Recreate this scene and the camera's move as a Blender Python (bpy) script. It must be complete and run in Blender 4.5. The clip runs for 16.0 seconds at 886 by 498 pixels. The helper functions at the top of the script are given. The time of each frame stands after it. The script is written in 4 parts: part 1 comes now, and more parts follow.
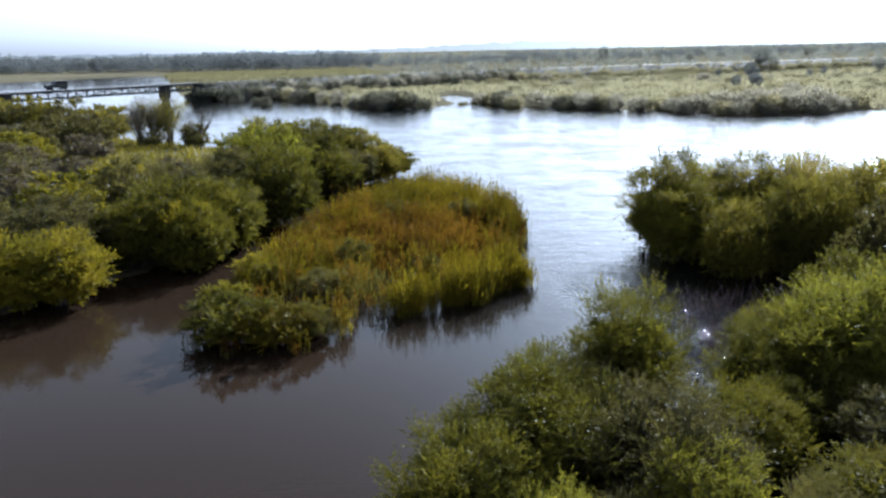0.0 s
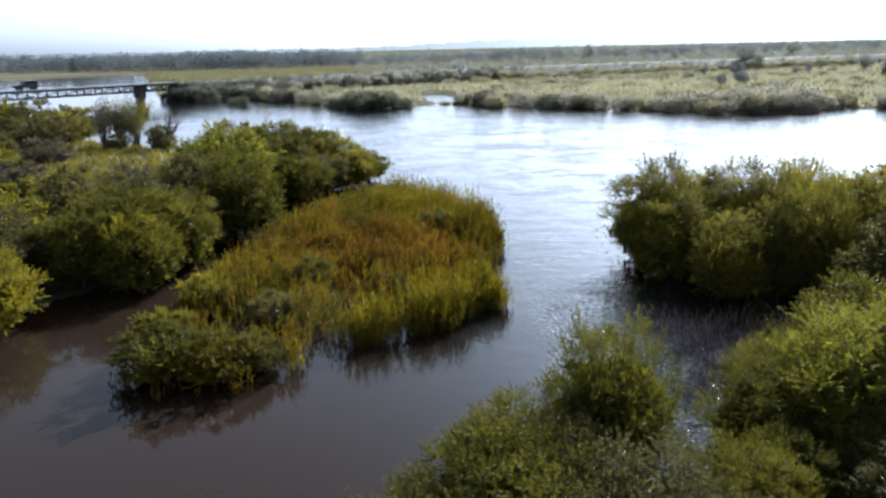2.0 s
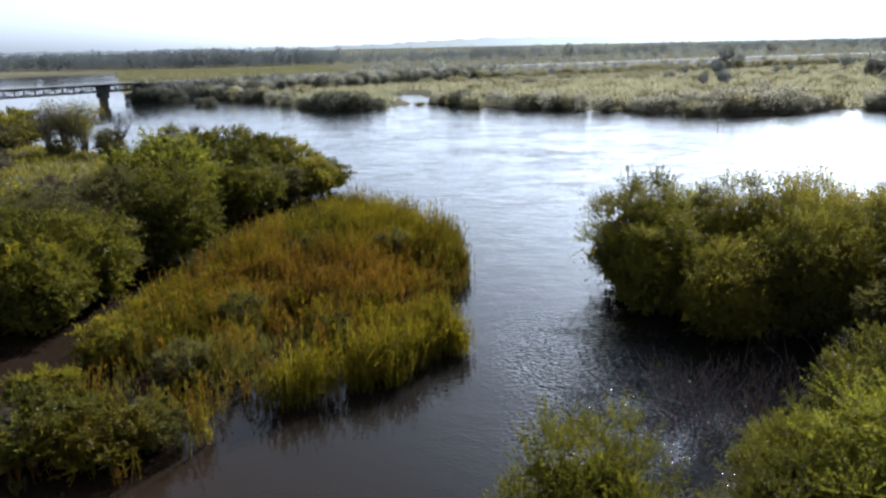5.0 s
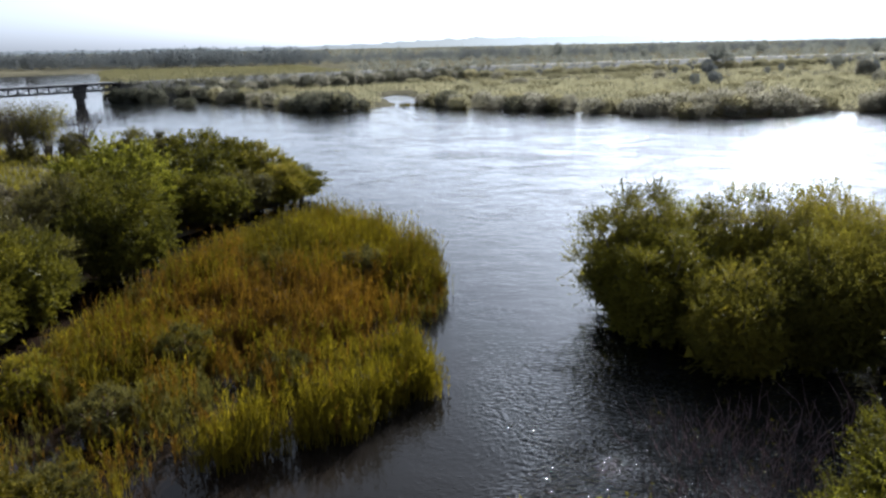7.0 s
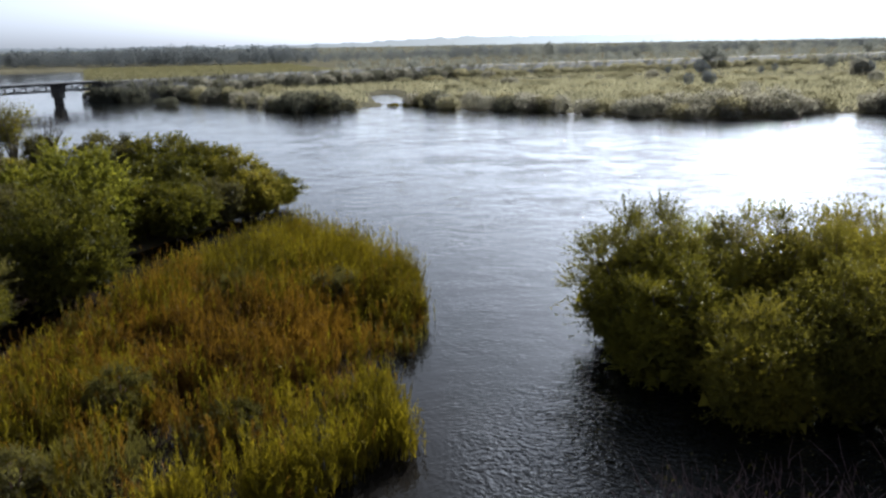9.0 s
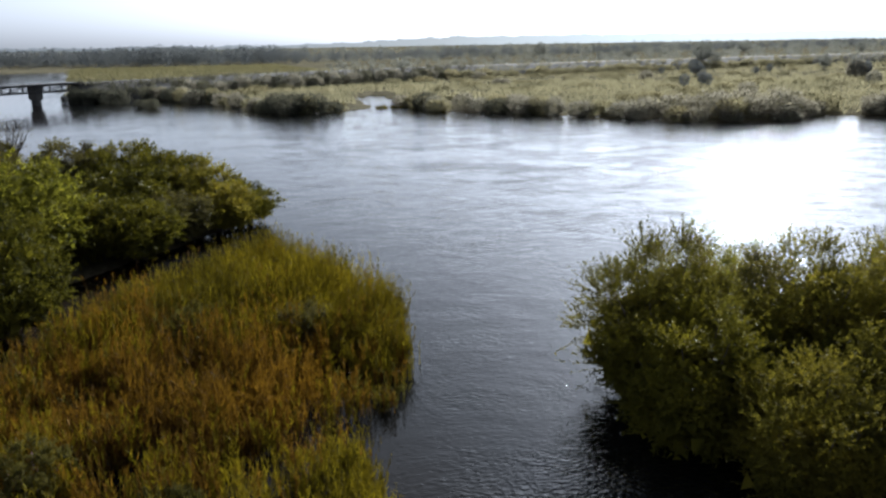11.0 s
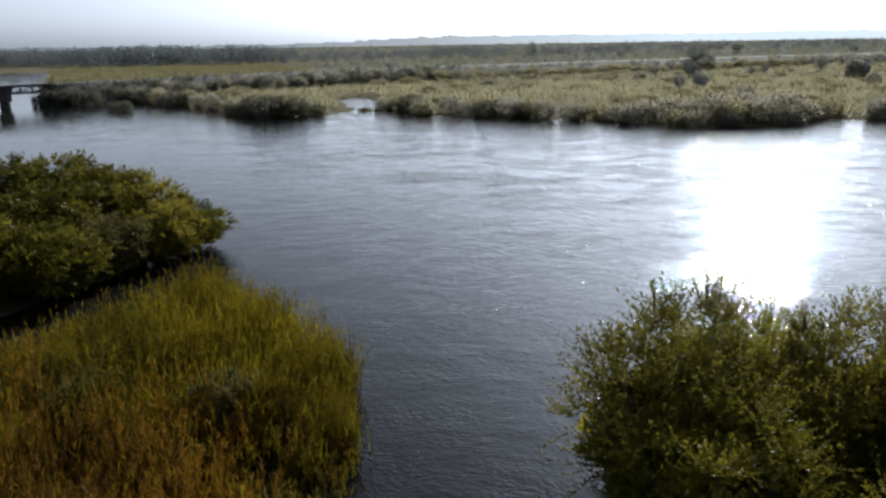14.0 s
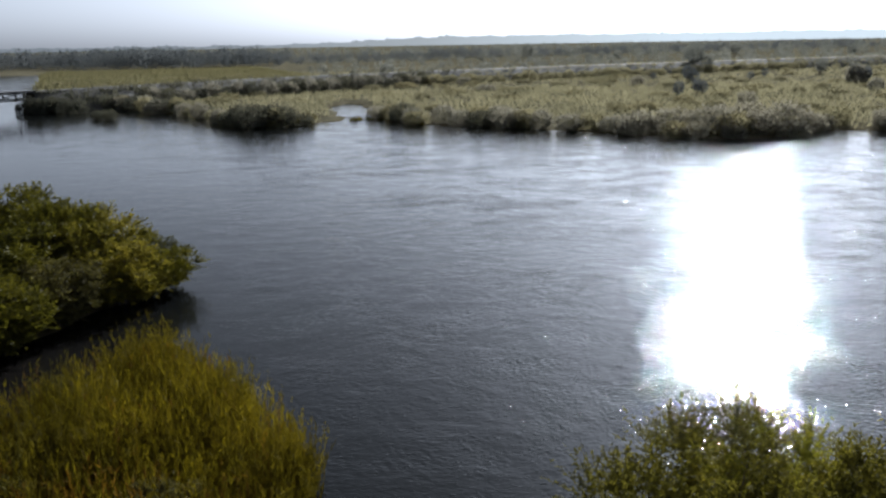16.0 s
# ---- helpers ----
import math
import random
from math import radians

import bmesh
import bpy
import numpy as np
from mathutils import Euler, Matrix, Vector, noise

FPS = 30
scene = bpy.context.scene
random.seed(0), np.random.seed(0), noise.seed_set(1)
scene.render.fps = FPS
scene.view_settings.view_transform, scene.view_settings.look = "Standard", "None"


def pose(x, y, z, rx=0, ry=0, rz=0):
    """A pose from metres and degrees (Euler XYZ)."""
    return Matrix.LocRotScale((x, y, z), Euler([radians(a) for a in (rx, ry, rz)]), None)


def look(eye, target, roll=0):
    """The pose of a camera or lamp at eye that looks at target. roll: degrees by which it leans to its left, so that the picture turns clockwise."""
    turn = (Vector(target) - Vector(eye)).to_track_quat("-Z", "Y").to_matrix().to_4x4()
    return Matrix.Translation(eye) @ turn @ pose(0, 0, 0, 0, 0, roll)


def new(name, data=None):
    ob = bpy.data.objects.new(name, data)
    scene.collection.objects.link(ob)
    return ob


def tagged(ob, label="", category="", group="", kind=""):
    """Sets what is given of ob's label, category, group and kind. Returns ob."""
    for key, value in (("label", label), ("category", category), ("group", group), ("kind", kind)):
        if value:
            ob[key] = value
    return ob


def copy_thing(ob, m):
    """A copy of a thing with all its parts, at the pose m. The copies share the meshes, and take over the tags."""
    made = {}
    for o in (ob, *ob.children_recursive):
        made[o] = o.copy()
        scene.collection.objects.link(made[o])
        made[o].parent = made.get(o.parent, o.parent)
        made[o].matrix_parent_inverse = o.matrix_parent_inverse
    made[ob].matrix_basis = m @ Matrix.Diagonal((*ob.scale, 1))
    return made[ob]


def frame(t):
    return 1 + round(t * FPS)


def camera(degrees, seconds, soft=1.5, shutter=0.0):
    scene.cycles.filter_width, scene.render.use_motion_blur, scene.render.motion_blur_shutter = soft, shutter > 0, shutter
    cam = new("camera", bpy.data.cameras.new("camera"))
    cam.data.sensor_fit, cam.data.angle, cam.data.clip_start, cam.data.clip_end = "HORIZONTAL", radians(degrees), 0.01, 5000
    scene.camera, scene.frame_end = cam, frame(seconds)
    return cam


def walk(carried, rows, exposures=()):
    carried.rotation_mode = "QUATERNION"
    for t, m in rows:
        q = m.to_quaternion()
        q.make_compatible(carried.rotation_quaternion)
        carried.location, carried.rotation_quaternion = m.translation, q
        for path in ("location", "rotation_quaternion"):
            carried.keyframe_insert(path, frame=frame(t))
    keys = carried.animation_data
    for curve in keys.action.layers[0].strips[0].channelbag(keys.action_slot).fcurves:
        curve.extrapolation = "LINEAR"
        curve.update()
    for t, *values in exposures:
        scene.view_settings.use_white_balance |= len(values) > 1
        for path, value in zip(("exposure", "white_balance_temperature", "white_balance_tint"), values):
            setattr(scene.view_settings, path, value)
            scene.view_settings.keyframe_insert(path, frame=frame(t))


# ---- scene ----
cam = camera(60.1, 16.0, soft=2.5)
PATH = [
    (0, (1.081, -0.781, 10.695), (0.370, 18.552, 5.624), -1.22),
    (0.5, (1.296, 0.030, 10.696), (0.659, 19.361, 5.607), -1.27),
    (1, (1.500, 0.841, 10.698), (0.946, 20.171, 5.597), -1.29),
    (1.5, (1.690, 1.648, 10.702), (1.225, 20.978, 5.591), -1.30),
    (2, (1.863, 2.468, 10.704), (1.492, 21.798, 5.583), -1.30),
    (2.5, (2.036, 3.316, 10.700), (1.756, 22.646, 5.573), -1.29),
    (3, (2.225, 4.186, 10.694), (2.030, 23.515, 5.560), -1.28),
    (3.5, (2.427, 5.055, 10.690), (2.311, 24.383, 5.548), -1.27),
    (4, (2.625, 5.909, 10.692), (2.582, 25.234, 5.539), -1.27),
    (4.6, (2.844, 6.923, 10.693), (2.885, 26.245, 5.529), -1.26),
    (5.2, (3.049, 7.945, 10.684), (3.170, 27.264, 5.513), -1.26),
    (5.8, (3.251, 8.998, 10.661), (3.451, 28.316, 5.488), -1.24),
    (6.5, (3.492, 10.281, 10.624), (3.787, 29.598, 5.450), -1.20),
    (7, (3.671, 11.223, 10.599), (4.032, 30.538, 5.423), -1.16),
    (7.5, (3.848, 12.160, 10.583), (4.273, 31.472, 5.402), -1.12),
    (8, (4.004, 13.069, 10.576), (4.488, 32.378, 5.387), -1.08),
    (8.5, (4.117, 13.943, 10.570), (4.655, 33.248, 5.371), -1.04),
    (9, (4.189, 14.832, 10.563), (4.777, 34.133, 5.355), -1.01),
    (9.6, (4.245, 16.010, 10.557), (4.897, 35.306, 5.341), -1.00),
    (10.2, (4.313, 17.293, 10.556), (5.035, 36.588, 5.341), -0.99),
    (10.8, (4.442, 18.579, 10.558), (5.233, 37.872, 5.348), -0.99),
    (11.5, (4.695, 19.960, 10.557), (5.552, 39.251, 5.351), -0.99),
    (12, (4.915, 20.886, 10.542), (5.806, 40.176, 5.337), -0.98),
    (12.5, (5.118, 21.858, 10.509), (6.039, 41.147, 5.304), -0.97),
    (13, (5.305, 22.877, 10.474), (6.253, 42.165, 5.270), -0.96),
    (13.5, (5.515, 23.822, 10.481), (6.493, 43.106, 5.272), -0.94),
    (14, (5.749, 24.660, 10.562), (6.762, 43.940, 5.342), -0.92),
    (14.5, (5.979, 25.475, 10.725), (7.030, 44.751, 5.497), -0.90),
    (15, (6.186, 26.356, 10.966), (7.270, 45.630, 5.739), -0.89),
    (15.5, (6.369, 27.338, 11.281), (7.469, 46.612, 6.058), -0.92),
    (16, (6.556, 28.438, 11.664), (7.641, 47.713, 6.439), -0.98),
]
walk(cam, [(t, look(eye, target, roll)) for t, eye, target, roll in PATH],
     exposures=[(0, 1.62, 5280, 8), (3.5, 1.50, 5380, 8), (7, 1.27, 5640, 9), (9, 1.16, 5720, 9), (12.5, 0.88, 5740, 9), (16, 0.60, 5740, 9)])

# ---- world, sun, exposure ----
SUN_UP, SUN_SIDE = 28.0, 26.0  # degrees above the horizon; degrees clockwise from +y
world = bpy.data.worlds.new("hazy_sky")
scene.world = world
world.use_nodes = True
wn, wl = world.node_tree.nodes, world.node_tree.links
sky = wn.new("ShaderNodeTexSky")
sky.sky_type, sky.sun_disc = "NISHITA", False
sky.sun_elevation, sky.sun_rotation = radians(SUN_UP), radians(SUN_SIDE)
sky.air_density, sky.dust_density, sky.ozone_density, sky.altitude = 0.75, 3.2, 1.5, 450.0
veil = wn.new("ShaderNodeMix")  # thin high haze takes the colour out of the sky
veil.data_type, veil.blend_type = "RGBA", "MIX"
veil.inputs[0].default_value = 0.88
grey = wn.new("ShaderNodeRGBToBW")
cool = wn.new("ShaderNodeMix")
cool.data_type, cool.blend_type = "RGBA", "MULTIPLY"
cool.inputs[0].default_value = 1.0
cool.inputs[7].default_value = (0.97, 1.0, 1.06, 1)
wl.new(sky.outputs[0], grey.inputs[0])
wl.new(sky.outputs[0], veil.inputs[6])
wl.new(grey.outputs[0], cool.inputs[6])
haze = wn.new("ShaderNodeMix")  # an even haze fill added over the whole sky, to lift the shadows
haze.data_type, haze.blend_type = "RGBA", "ADD"
haze.inputs[0].default_value = 1.0
haze.inputs[7].default_value = (0.38, 0.40, 0.44, 1)
wl.new(cool.outputs[2], haze.inputs[6])
wl.new(haze.outputs[2], veil.inputs[7])
wl.new(veil.outputs[2], wn["Background"].inputs[0])
wn["Background"].inputs[1].default_value = 0.085

sun_data = bpy.data.lights.new("sun", "SUN")
sun_data.energy, sun_data.angle, sun_data.color = 5.0, radians(0.8), (1.0, 0.95, 0.88)
sun = new("sun", sun_data)
a, b = radians(SUN_SIDE), radians(SUN_UP)
sun_way = Vector((math.sin(a) * math.cos(b), math.cos(a) * math.cos(b), math.sin(b)))
sun.matrix_world = look(sun_way * 300, (0, 0, 0))


# ---- materials ----
def node_material(name):
    m = bpy.data.materials.new(name)
    m.use_nodes = True
    n, l = m.node_tree.nodes, m.node_tree.links
    return m, n, l, n["Principled BSDF"]


def noise_node(n, l, coord, scale, detail=3.0, rough=0.55):
    x = n.new("ShaderNodeTexNoise")
    x.inputs["Scale"].default_value, x.inputs["Detail"].default_value = scale, detail
    x.inputs["Roughness"].default_value = rough
    l.new(coord, x.inputs["Vector"])
    return x.outputs["Fac"]


def ramp_node(n, l, fac, stops):
    r = n.new("ShaderNodeValToRGB")
    els = r.color_ramp.elements
    while len(els) < len(stops):
        els.new(0.5)
    for e, (p, c) in zip(els, stops):
        e.position, e.color = p, (*c, 1)
    l.new(fac, r.inputs["Fac"])
    return r.outputs["Color"]


def mix_node(n, l, kind, fac, one, two):
    x = n.new("ShaderNodeMix")
    x.data_type, x.blend_type = "RGBA", kind
    for sock, v in ((x.inputs[0], fac), (x.inputs[6], one), (x.inputs[7], two)):
        if isinstance(v, bpy.types.NodeSocket):
            l.new(v, sock)
        else:
            sock.default_value = v if isinstance(v, float) else (*v, 1)
    return x.outputs[2]


def math_node(n, l, op, one, two=0.0, clamp=False):
    x = n.new("ShaderNodeMath")
    x.operation, x.use_clamp = op, clamp
    for sock, v in zip(x.inputs, (one, two)):
        if isinstance(v, bpy.types.NodeSocket):
            l.new(v, sock)
        else:
            sock.default_value = v
    return x.outputs[0]


def leaf_material(name, dull, main, bright, through_share=0.4, patch=0.5, rough=0.55, gloss=0.2, sap=(1.35, 1.3, 0.6)):
    """Leaves: hue varies leaf by leaf, in patches of a metre or so, and from plant to plant; thin, so light passes through."""
    m, n, l, p = node_material(name)
    geo, info = n.new("ShaderNodeNewGeometry"), n.new("ShaderNodeObjectInfo")
    patches = noise_node(n, l, geo.outputs["Position"], patch, 2.0)
    f = math_node(n, l, "MULTIPLY", geo.outputs["Random Per Island"], 0.45)
    f = math_node(n, l, "ADD", f, math_node(n, l, "MULTIPLY", math_node(n, l, "SUBTRACT", patches, 0.5), 1.3))
    f = math_node(n, l, "ADD", f, math_node(n, l, "MULTIPLY", info.outputs["Random"], 0.35), clamp=True)
    col = ramp_node(n, l, f, [(0.0, dull), (0.4, main), (0.95, bright)])
    l.new(col, p.inputs["Base Color"])
    p.inputs["Roughness"].default_value = rough
    p.inputs["Specular IOR Level"].default_value = gloss
    p.inputs["IOR"].default_value = 1.25
    tr = n.new("ShaderNodeBsdfTranslucent")
    warm = mix_node(n, l, "MULTIPLY", 1.0, col, sap)
    l.new(warm, tr.inputs["Color"])
    mx = n.new("ShaderNodeMixShader")
    mx.inputs[0].default_value = through_share
    l.new(p.outputs[0], mx.inputs[1])
    l.new(tr.outputs[0], mx.inputs[2])
    l.new(mx.outputs[0], n["Material Output"].inputs["Surface"])
    return m


def surface_material(name, stops, scale, fine, rough=0.85, metal=0.0, bump=0.02):
    """An opaque surface in two scales of variation with a fine relief."""
    m, n, l, p = node_material(name)
    pos = n.new("ShaderNodeNewGeometry").outputs["Position"]
    big, small = noise_node(n, l, pos, scale, 4.0), noise_node(n, l, pos, fine, 3.0)
    f = math_node(n, l, "ADD", math_node(n, l, "MULTIPLY", big, 0.65), math_node(n, l, "MULTIPLY", small, 0.35))
    l.new(ramp_node(n, l, f, stops), p.inputs["Base Color"])
    p.inputs["Roughness"].default_value, p.inputs["Metallic"].default_value = rough, metal
    bn = n.new("ShaderNodeBump")
    bn.inputs["Strength"].default_value, bn.inputs["Distance"].default_value = 0.6, bump
    l.new(small, bn.inputs["Height"])
    l.new(bn.outputs[0], p.inputs["Normal"])
    return m


def water_material():
    """Turbid brown river water: a dark body under a clear surface with wavelets in drifting patches."""
    m, n, l, p = node_material("river_water")
    pos = n.new("ShaderNodeNewGeometry").outputs["Position"]
    stretch = n.new("ShaderNodeMapping")
    stretch.inputs["Rotation"].default_value = (0, 0, radians(-14))
    stretch.inputs["Scale"].default_value = (0.75, 1.0, 1.0)
    # the current bends the wave trains into slow boils
    boil = n.new("ShaderNodeTexNoise")
    boil.inputs["Scale"].default_value, boil.inputs["Detail"].default_value = 0.16, 2.0
    l.new(pos, boil.inputs["Vector"])
    drift = n.new("ShaderNodeVectorMath")
    drift.operation = "SCALE"
    drift.inputs["Scale"].default_value = 3.2
    l.new(boil.outputs["Color"], drift.inputs[0])
    bent = n.new("ShaderNodeVectorMath")
    l.new(pos, bent.inputs[0])
    l.new(drift.outputs[0], bent.inputs[1])
    l.new(bent.outputs[0], stretch.inputs["Vector"])
    v = stretch.outputs[0]
    # silt in the sheltered arm by the bank, clearer water in the main stream
    sep = n.new("ShaderNodeSeparateXYZ")
    l.new(pos, sep.inputs[0])
    off = math_node(n, l, "ADD", math_node(n, l, "MULTIPLY", sep.outputs[1], 0.028), math_node(n, l, "MULTIPLY", sep.outputs[0], 0.055))
    silt = math_node(n, l, "SUBTRACT", math_node(n, l, "ADD", 0.95, noise_node(n, l, pos, 0.08, 3.0)), off, clamp=True)
    l.new(ramp_node(n, l, silt, [(0.0, (0.0045, 0.005, 0.005)), (0.5, (0.009, 0.0075, 0.0062)), (1.0, (0.0155, 0.0098, 0.0065))]), p.inputs["Base Color"])
    p.inputs["IOR"].default_value = 1.2
    patches = ramp_node(n, l, noise_node(n, l, v, 0.13, 4.0), [(0.36, (0.72, 0.72, 0.72)), (0.64, (1.1, 1.1, 1.1))])
    swell = noise_node(n, l, v, 0.55, 2.0)
    waves = noise_node(n, l, v, 1.9, 2.0, 0.5)
    gusts = ramp_node(n, l, noise_node(n, l, v, 0.5, 3.0), [(0.42, (0.7, 0.7, 0.7)), (0.66, (2.0, 2.0, 2.0))])
    chop = math_node(n, l, "MULTIPLY", math_node(n, l, "SUBTRACT", noise_node(n, l, v, 7.5, 1.6, 0.5), 0.5), gusts)
    h = math_node(n, l, "ADD", math_node(n, l, "MULTIPLY", swell, 1.0), math_node(n, l, "MULTIPLY", waves, 0.45))
    riffle = n.new("ShaderNodeMapRange")  # livelier water where the current runs past the flooded willows
    l.new(sep.outputs[0], riffle.inputs[0])
    for k, value in ((1, 4.5), (2, 8.0), (3, 0.0), (4, 6.5)):
        riffle.inputs[k].default_value = value
    near = n.new("ShaderNodeMapRange")
    l.new(sep.outputs[1], near.inputs[0])
    for k, value in ((1, 28.0), (2, 38.0), (3, 1.0), (4, 0.0)):
        near.inputs[k].default_value = value
    open_water = n.new("ShaderNodeMapRange")
    l.new(sep.outputs[1], open_water.inputs[0])
    for k, value in ((1, 50.0), (2, 105.0), (3, 0.42), (4, 0.26)):
        open_water.inputs[k].default_value = value
    lively = math_node(n, l, "ADD", math_node(n, l, "MULTIPLY", riffle.outputs[0], near.outputs[0]), open_water.outputs[0])
    h = math_node(n, l, "ADD", h, math_node(n, l, "MULTIPLY", chop, lively))
    # scattered steep little crests that catch the sun
    crest = ramp_node(n, l, noise_node(n, l, v, 8.5, 1.5), [(0.62, (0, 0, 0)), (0.74, (1, 1, 1))])
    steep = math_node(n, l, "ADD", math_node(n, l, "MULTIPLY", math_node(n, l, "MULTIPLY", riffle.outputs[0], near.outputs[0]), 0.24), 0.19)
    h = math_node(n, l, "ADD", h, math_node(n, l, "MULTIPLY", crest, steep))
    lee = n.new("ShaderNodeMapRange")
    l.new(off, lee.inputs[0])
    for k, value in ((1, 0.8), (2, 2.9), (3, 0.08), (4, 1.0)):
        lee.inputs[k].default_value = value
    h = math_node(n, l, "MULTIPLY", math_node(n, l, "MULTIPLY", h, patches), lee.outputs[0])
    calm = n.new("ShaderNodeMapRange")  # smoother water upstream, under the lee of the left bank
    l.new(sep.outputs[0], calm.inputs[0])
    for k, value in ((1, -15.0), (2, 36.0), (3, 0.4), (4, 0.0)):
        calm.inputs[k].default_value = value
    broad = n.new("ShaderNodeMapRange")
    l.new(sep.outputs[1], broad.inputs[0])
    for k, value in ((1, 45.0), (2, 90.0), (3, 0.25), (4, 1.0)):
        broad.inputs[k].default_value = value
    still = math_node(n, l, "MULTIPLY", calm.outputs[0], broad.outputs[0])
    h = math_node(n, l, "MULTIPLY", h, math_node(n, l, "SUBTRACT", 1.0, still))
    bn = n.new("ShaderNodeBump")
    bn.inputs["Strength"].default_value, bn.inputs["Distance"].default_value = 1.0, 0.079
    l.new(h, bn.inputs["Height"])
    l.new(bn.outputs[0], p.inputs["Normal"])
    gloss = n.new("ShaderNodeMapRange")  # the finest ripples of the far water are only felt as a duller gloss
    l.new(sep.outputs[1], gloss.inputs[0])
    for k, value in ((1, 33.0), (2, 90.0), (3, 0.022), (4, 0.058)):
        gloss.inputs[k].default_value = value
    l.new(gloss.outputs[0], p.inputs["Roughness"])
    return m


M_WATER = water_material()
M_WILLOW = leaf_material("willow_leaves", (0.032, 0.032, 0.009), (0.078, 0.074, 0.014), (0.162, 0.141, 0.021), 0.40, gloss=0.08, rough=0.42)
M_WILLOW_DARK = leaf_material("olive_willow_leaves", (0.050, 0.047, 0.014), (0.112, 0.101, 0.023), (0.228, 0.186, 0.031), 0.46, gloss=0.07, rough=0.45)
M_WILLOW_GREY = leaf_material("grey_willow_leaves", (0.039, 0.035, 0.020), (0.077, 0.069, 0.033), (0.134, 0.118, 0.046), 0.42, gloss=0.10, rough=0.4)
# brighter leaf copy: one light-green bush, elsewhere painted sunlight
M_WILLOW_LIGHT = leaf_material("light_or_lit_willow_leaves", (0.062, 0.066, 0.014), (0.126, 0.123, 0.022), (0.210, 0.192, 0.032), 0.54, gloss=0.15)
M_WILLOW_GOLD = leaf_material("turning_willow_leaves", (0.056, 0.056, 0.011), (0.134, 0.118, 0.013), (0.245, 0.188, 0.017), 0.5)
M_BARE = leaf_material("fading_shrub_leaves", (0.050, 0.041, 0.038), (0.086, 0.072, 0.059), (0.135, 0.113, 0.068), 0.3)
M_REED = leaf_material("reed_green", (0.026, 0.021, 0.006), (0.074, 0.060, 0.008), (0.160, 0.123, 0.012), 0.29, 0.35, gloss=0.08)
M_REED_TAN = leaf_material("reed_tan", (0.042, 0.024, 0.008), (0.138, 0.076, 0.013), (0.25, 0.140, 0.02), 0.36, 0.4, gloss=0.08)
M_REED_GOLD = leaf_material("young_shoot_leaves", (0.078, 0.066, 0.008), (0.150, 0.121, 0.010), (0.265, 0.203, 0.016), 0.38, 0.35, gloss=0.08)
M_REED_GREY = leaf_material("grey_shrub_leaves", (0.040, 0.037, 0.016), (0.082, 0.074, 0.026), (0.13, 0.113, 0.034), 0.36, 0.4, gloss=0.08)
M_GRASS = leaf_material("bank_grass", (0.062, 0.058, 0.017), (0.124, 0.108, 0.024), (0.192, 0.158, 0.040), 0.35, 0.15)
# Far leaf colours: most are paled or greyed to imitate distance haze.
HAZED_SAP = (1.08, 1.0, 0.86)
M_FAR = leaf_material("far_shrub_leaves", (0.150, 0.149, 0.099), (0.198, 0.189, 0.118), (0.238, 0.220, 0.132), 0.68, 0.03, gloss=0.0, sap=HAZED_SAP)
M_FAR_HAZED = leaf_material("hazed_thicket_leaves", (0.140, 0.142, 0.126), (0.176, 0.174, 0.148), (0.21, 0.204, 0.164), 0.7, 0.03, gloss=0.0, sap=HAZED_SAP)
M_FAR_SHADE = leaf_material("dark_olive_thicket", (0.066, 0.070, 0.058), (0.094, 0.096, 0.074), (0.130, 0.128, 0.086), 0.45, 0.03, gloss=0.0, sap=HAZED_SAP)
M_FAR_REED = leaf_material("far_yellow_reeds", (0.105, 0.103, 0.060), (0.138, 0.133, 0.072), (0.17, 0.16, 0.085), 0.45, 0.05, gloss=0.0, sap=HAZED_SAP)
M_FAR_GRASS = leaf_material("hazed_far_grass", (0.154, 0.152, 0.102), (0.192, 0.187, 0.122), (0.226, 0.216, 0.142), 0.65, 0.05, gloss=0.0, sap=HAZED_SAP)
M_BELT = leaf_material("hazed_belt_leaves", (0.092, 0.106, 0.118), (0.112, 0.125, 0.135), (0.132, 0.143, 0.150), 0.4, 0.01, gloss=0.0, sap=HAZED_SAP)
M_FAR_WOOD = leaf_material("far_wood_leaves", (0.13, 0.142, 0.138), (0.16, 0.172, 0.162), (0.19, 0.20, 0.182), 0.5, 0.01, gloss=0.0, sap=HAZED_SAP)
M_BARK = surface_material("willow_bark", [(0.3, (0.045, 0.035, 0.026)), (0.7, (0.11, 0.09, 0.07))], 1.5, 18.0)
M_TWIG = surface_material("red_twigs", [(0.3, (0.10, 0.058, 0.062)), (0.7, (0.22, 0.13, 0.13))], 2.0, 20.0, 0.5)
M_STEEL = surface_material("dark_steel", [(0.3, (0.03, 0.032, 0.035)), (0.7, (0.075, 0.07, 0.068))], 0.8, 9.0, 0.6, 0.3)
# turf kept dark, imitating the shade on the embankment's near slope
M_BANK = surface_material("shaded_embankment_turf", [(0.3, (0.062, 0.060, 0.056)), (0.7, (0.112, 0.105, 0.088))], 0.3, 3.0)
M_PIER = surface_material("weathered_pier", [(0.3, (0.06, 0.058, 0.055)), (0.7, (0.14, 0.132, 0.12))], 0.5, 6.0)
M_ROAD = surface_material("gravel_road_with_glare", [(0.3, (0.20, 0.19, 0.175)), (0.7, (0.30, 0.285, 0.26))], 0.2, 3.0, 0.95)
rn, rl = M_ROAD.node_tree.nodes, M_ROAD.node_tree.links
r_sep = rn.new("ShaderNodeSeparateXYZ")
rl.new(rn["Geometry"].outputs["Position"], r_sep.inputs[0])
# road colour painted dark to pale along x, imitating sun glare
r_glare = rn.new("ShaderNodeMapRange")
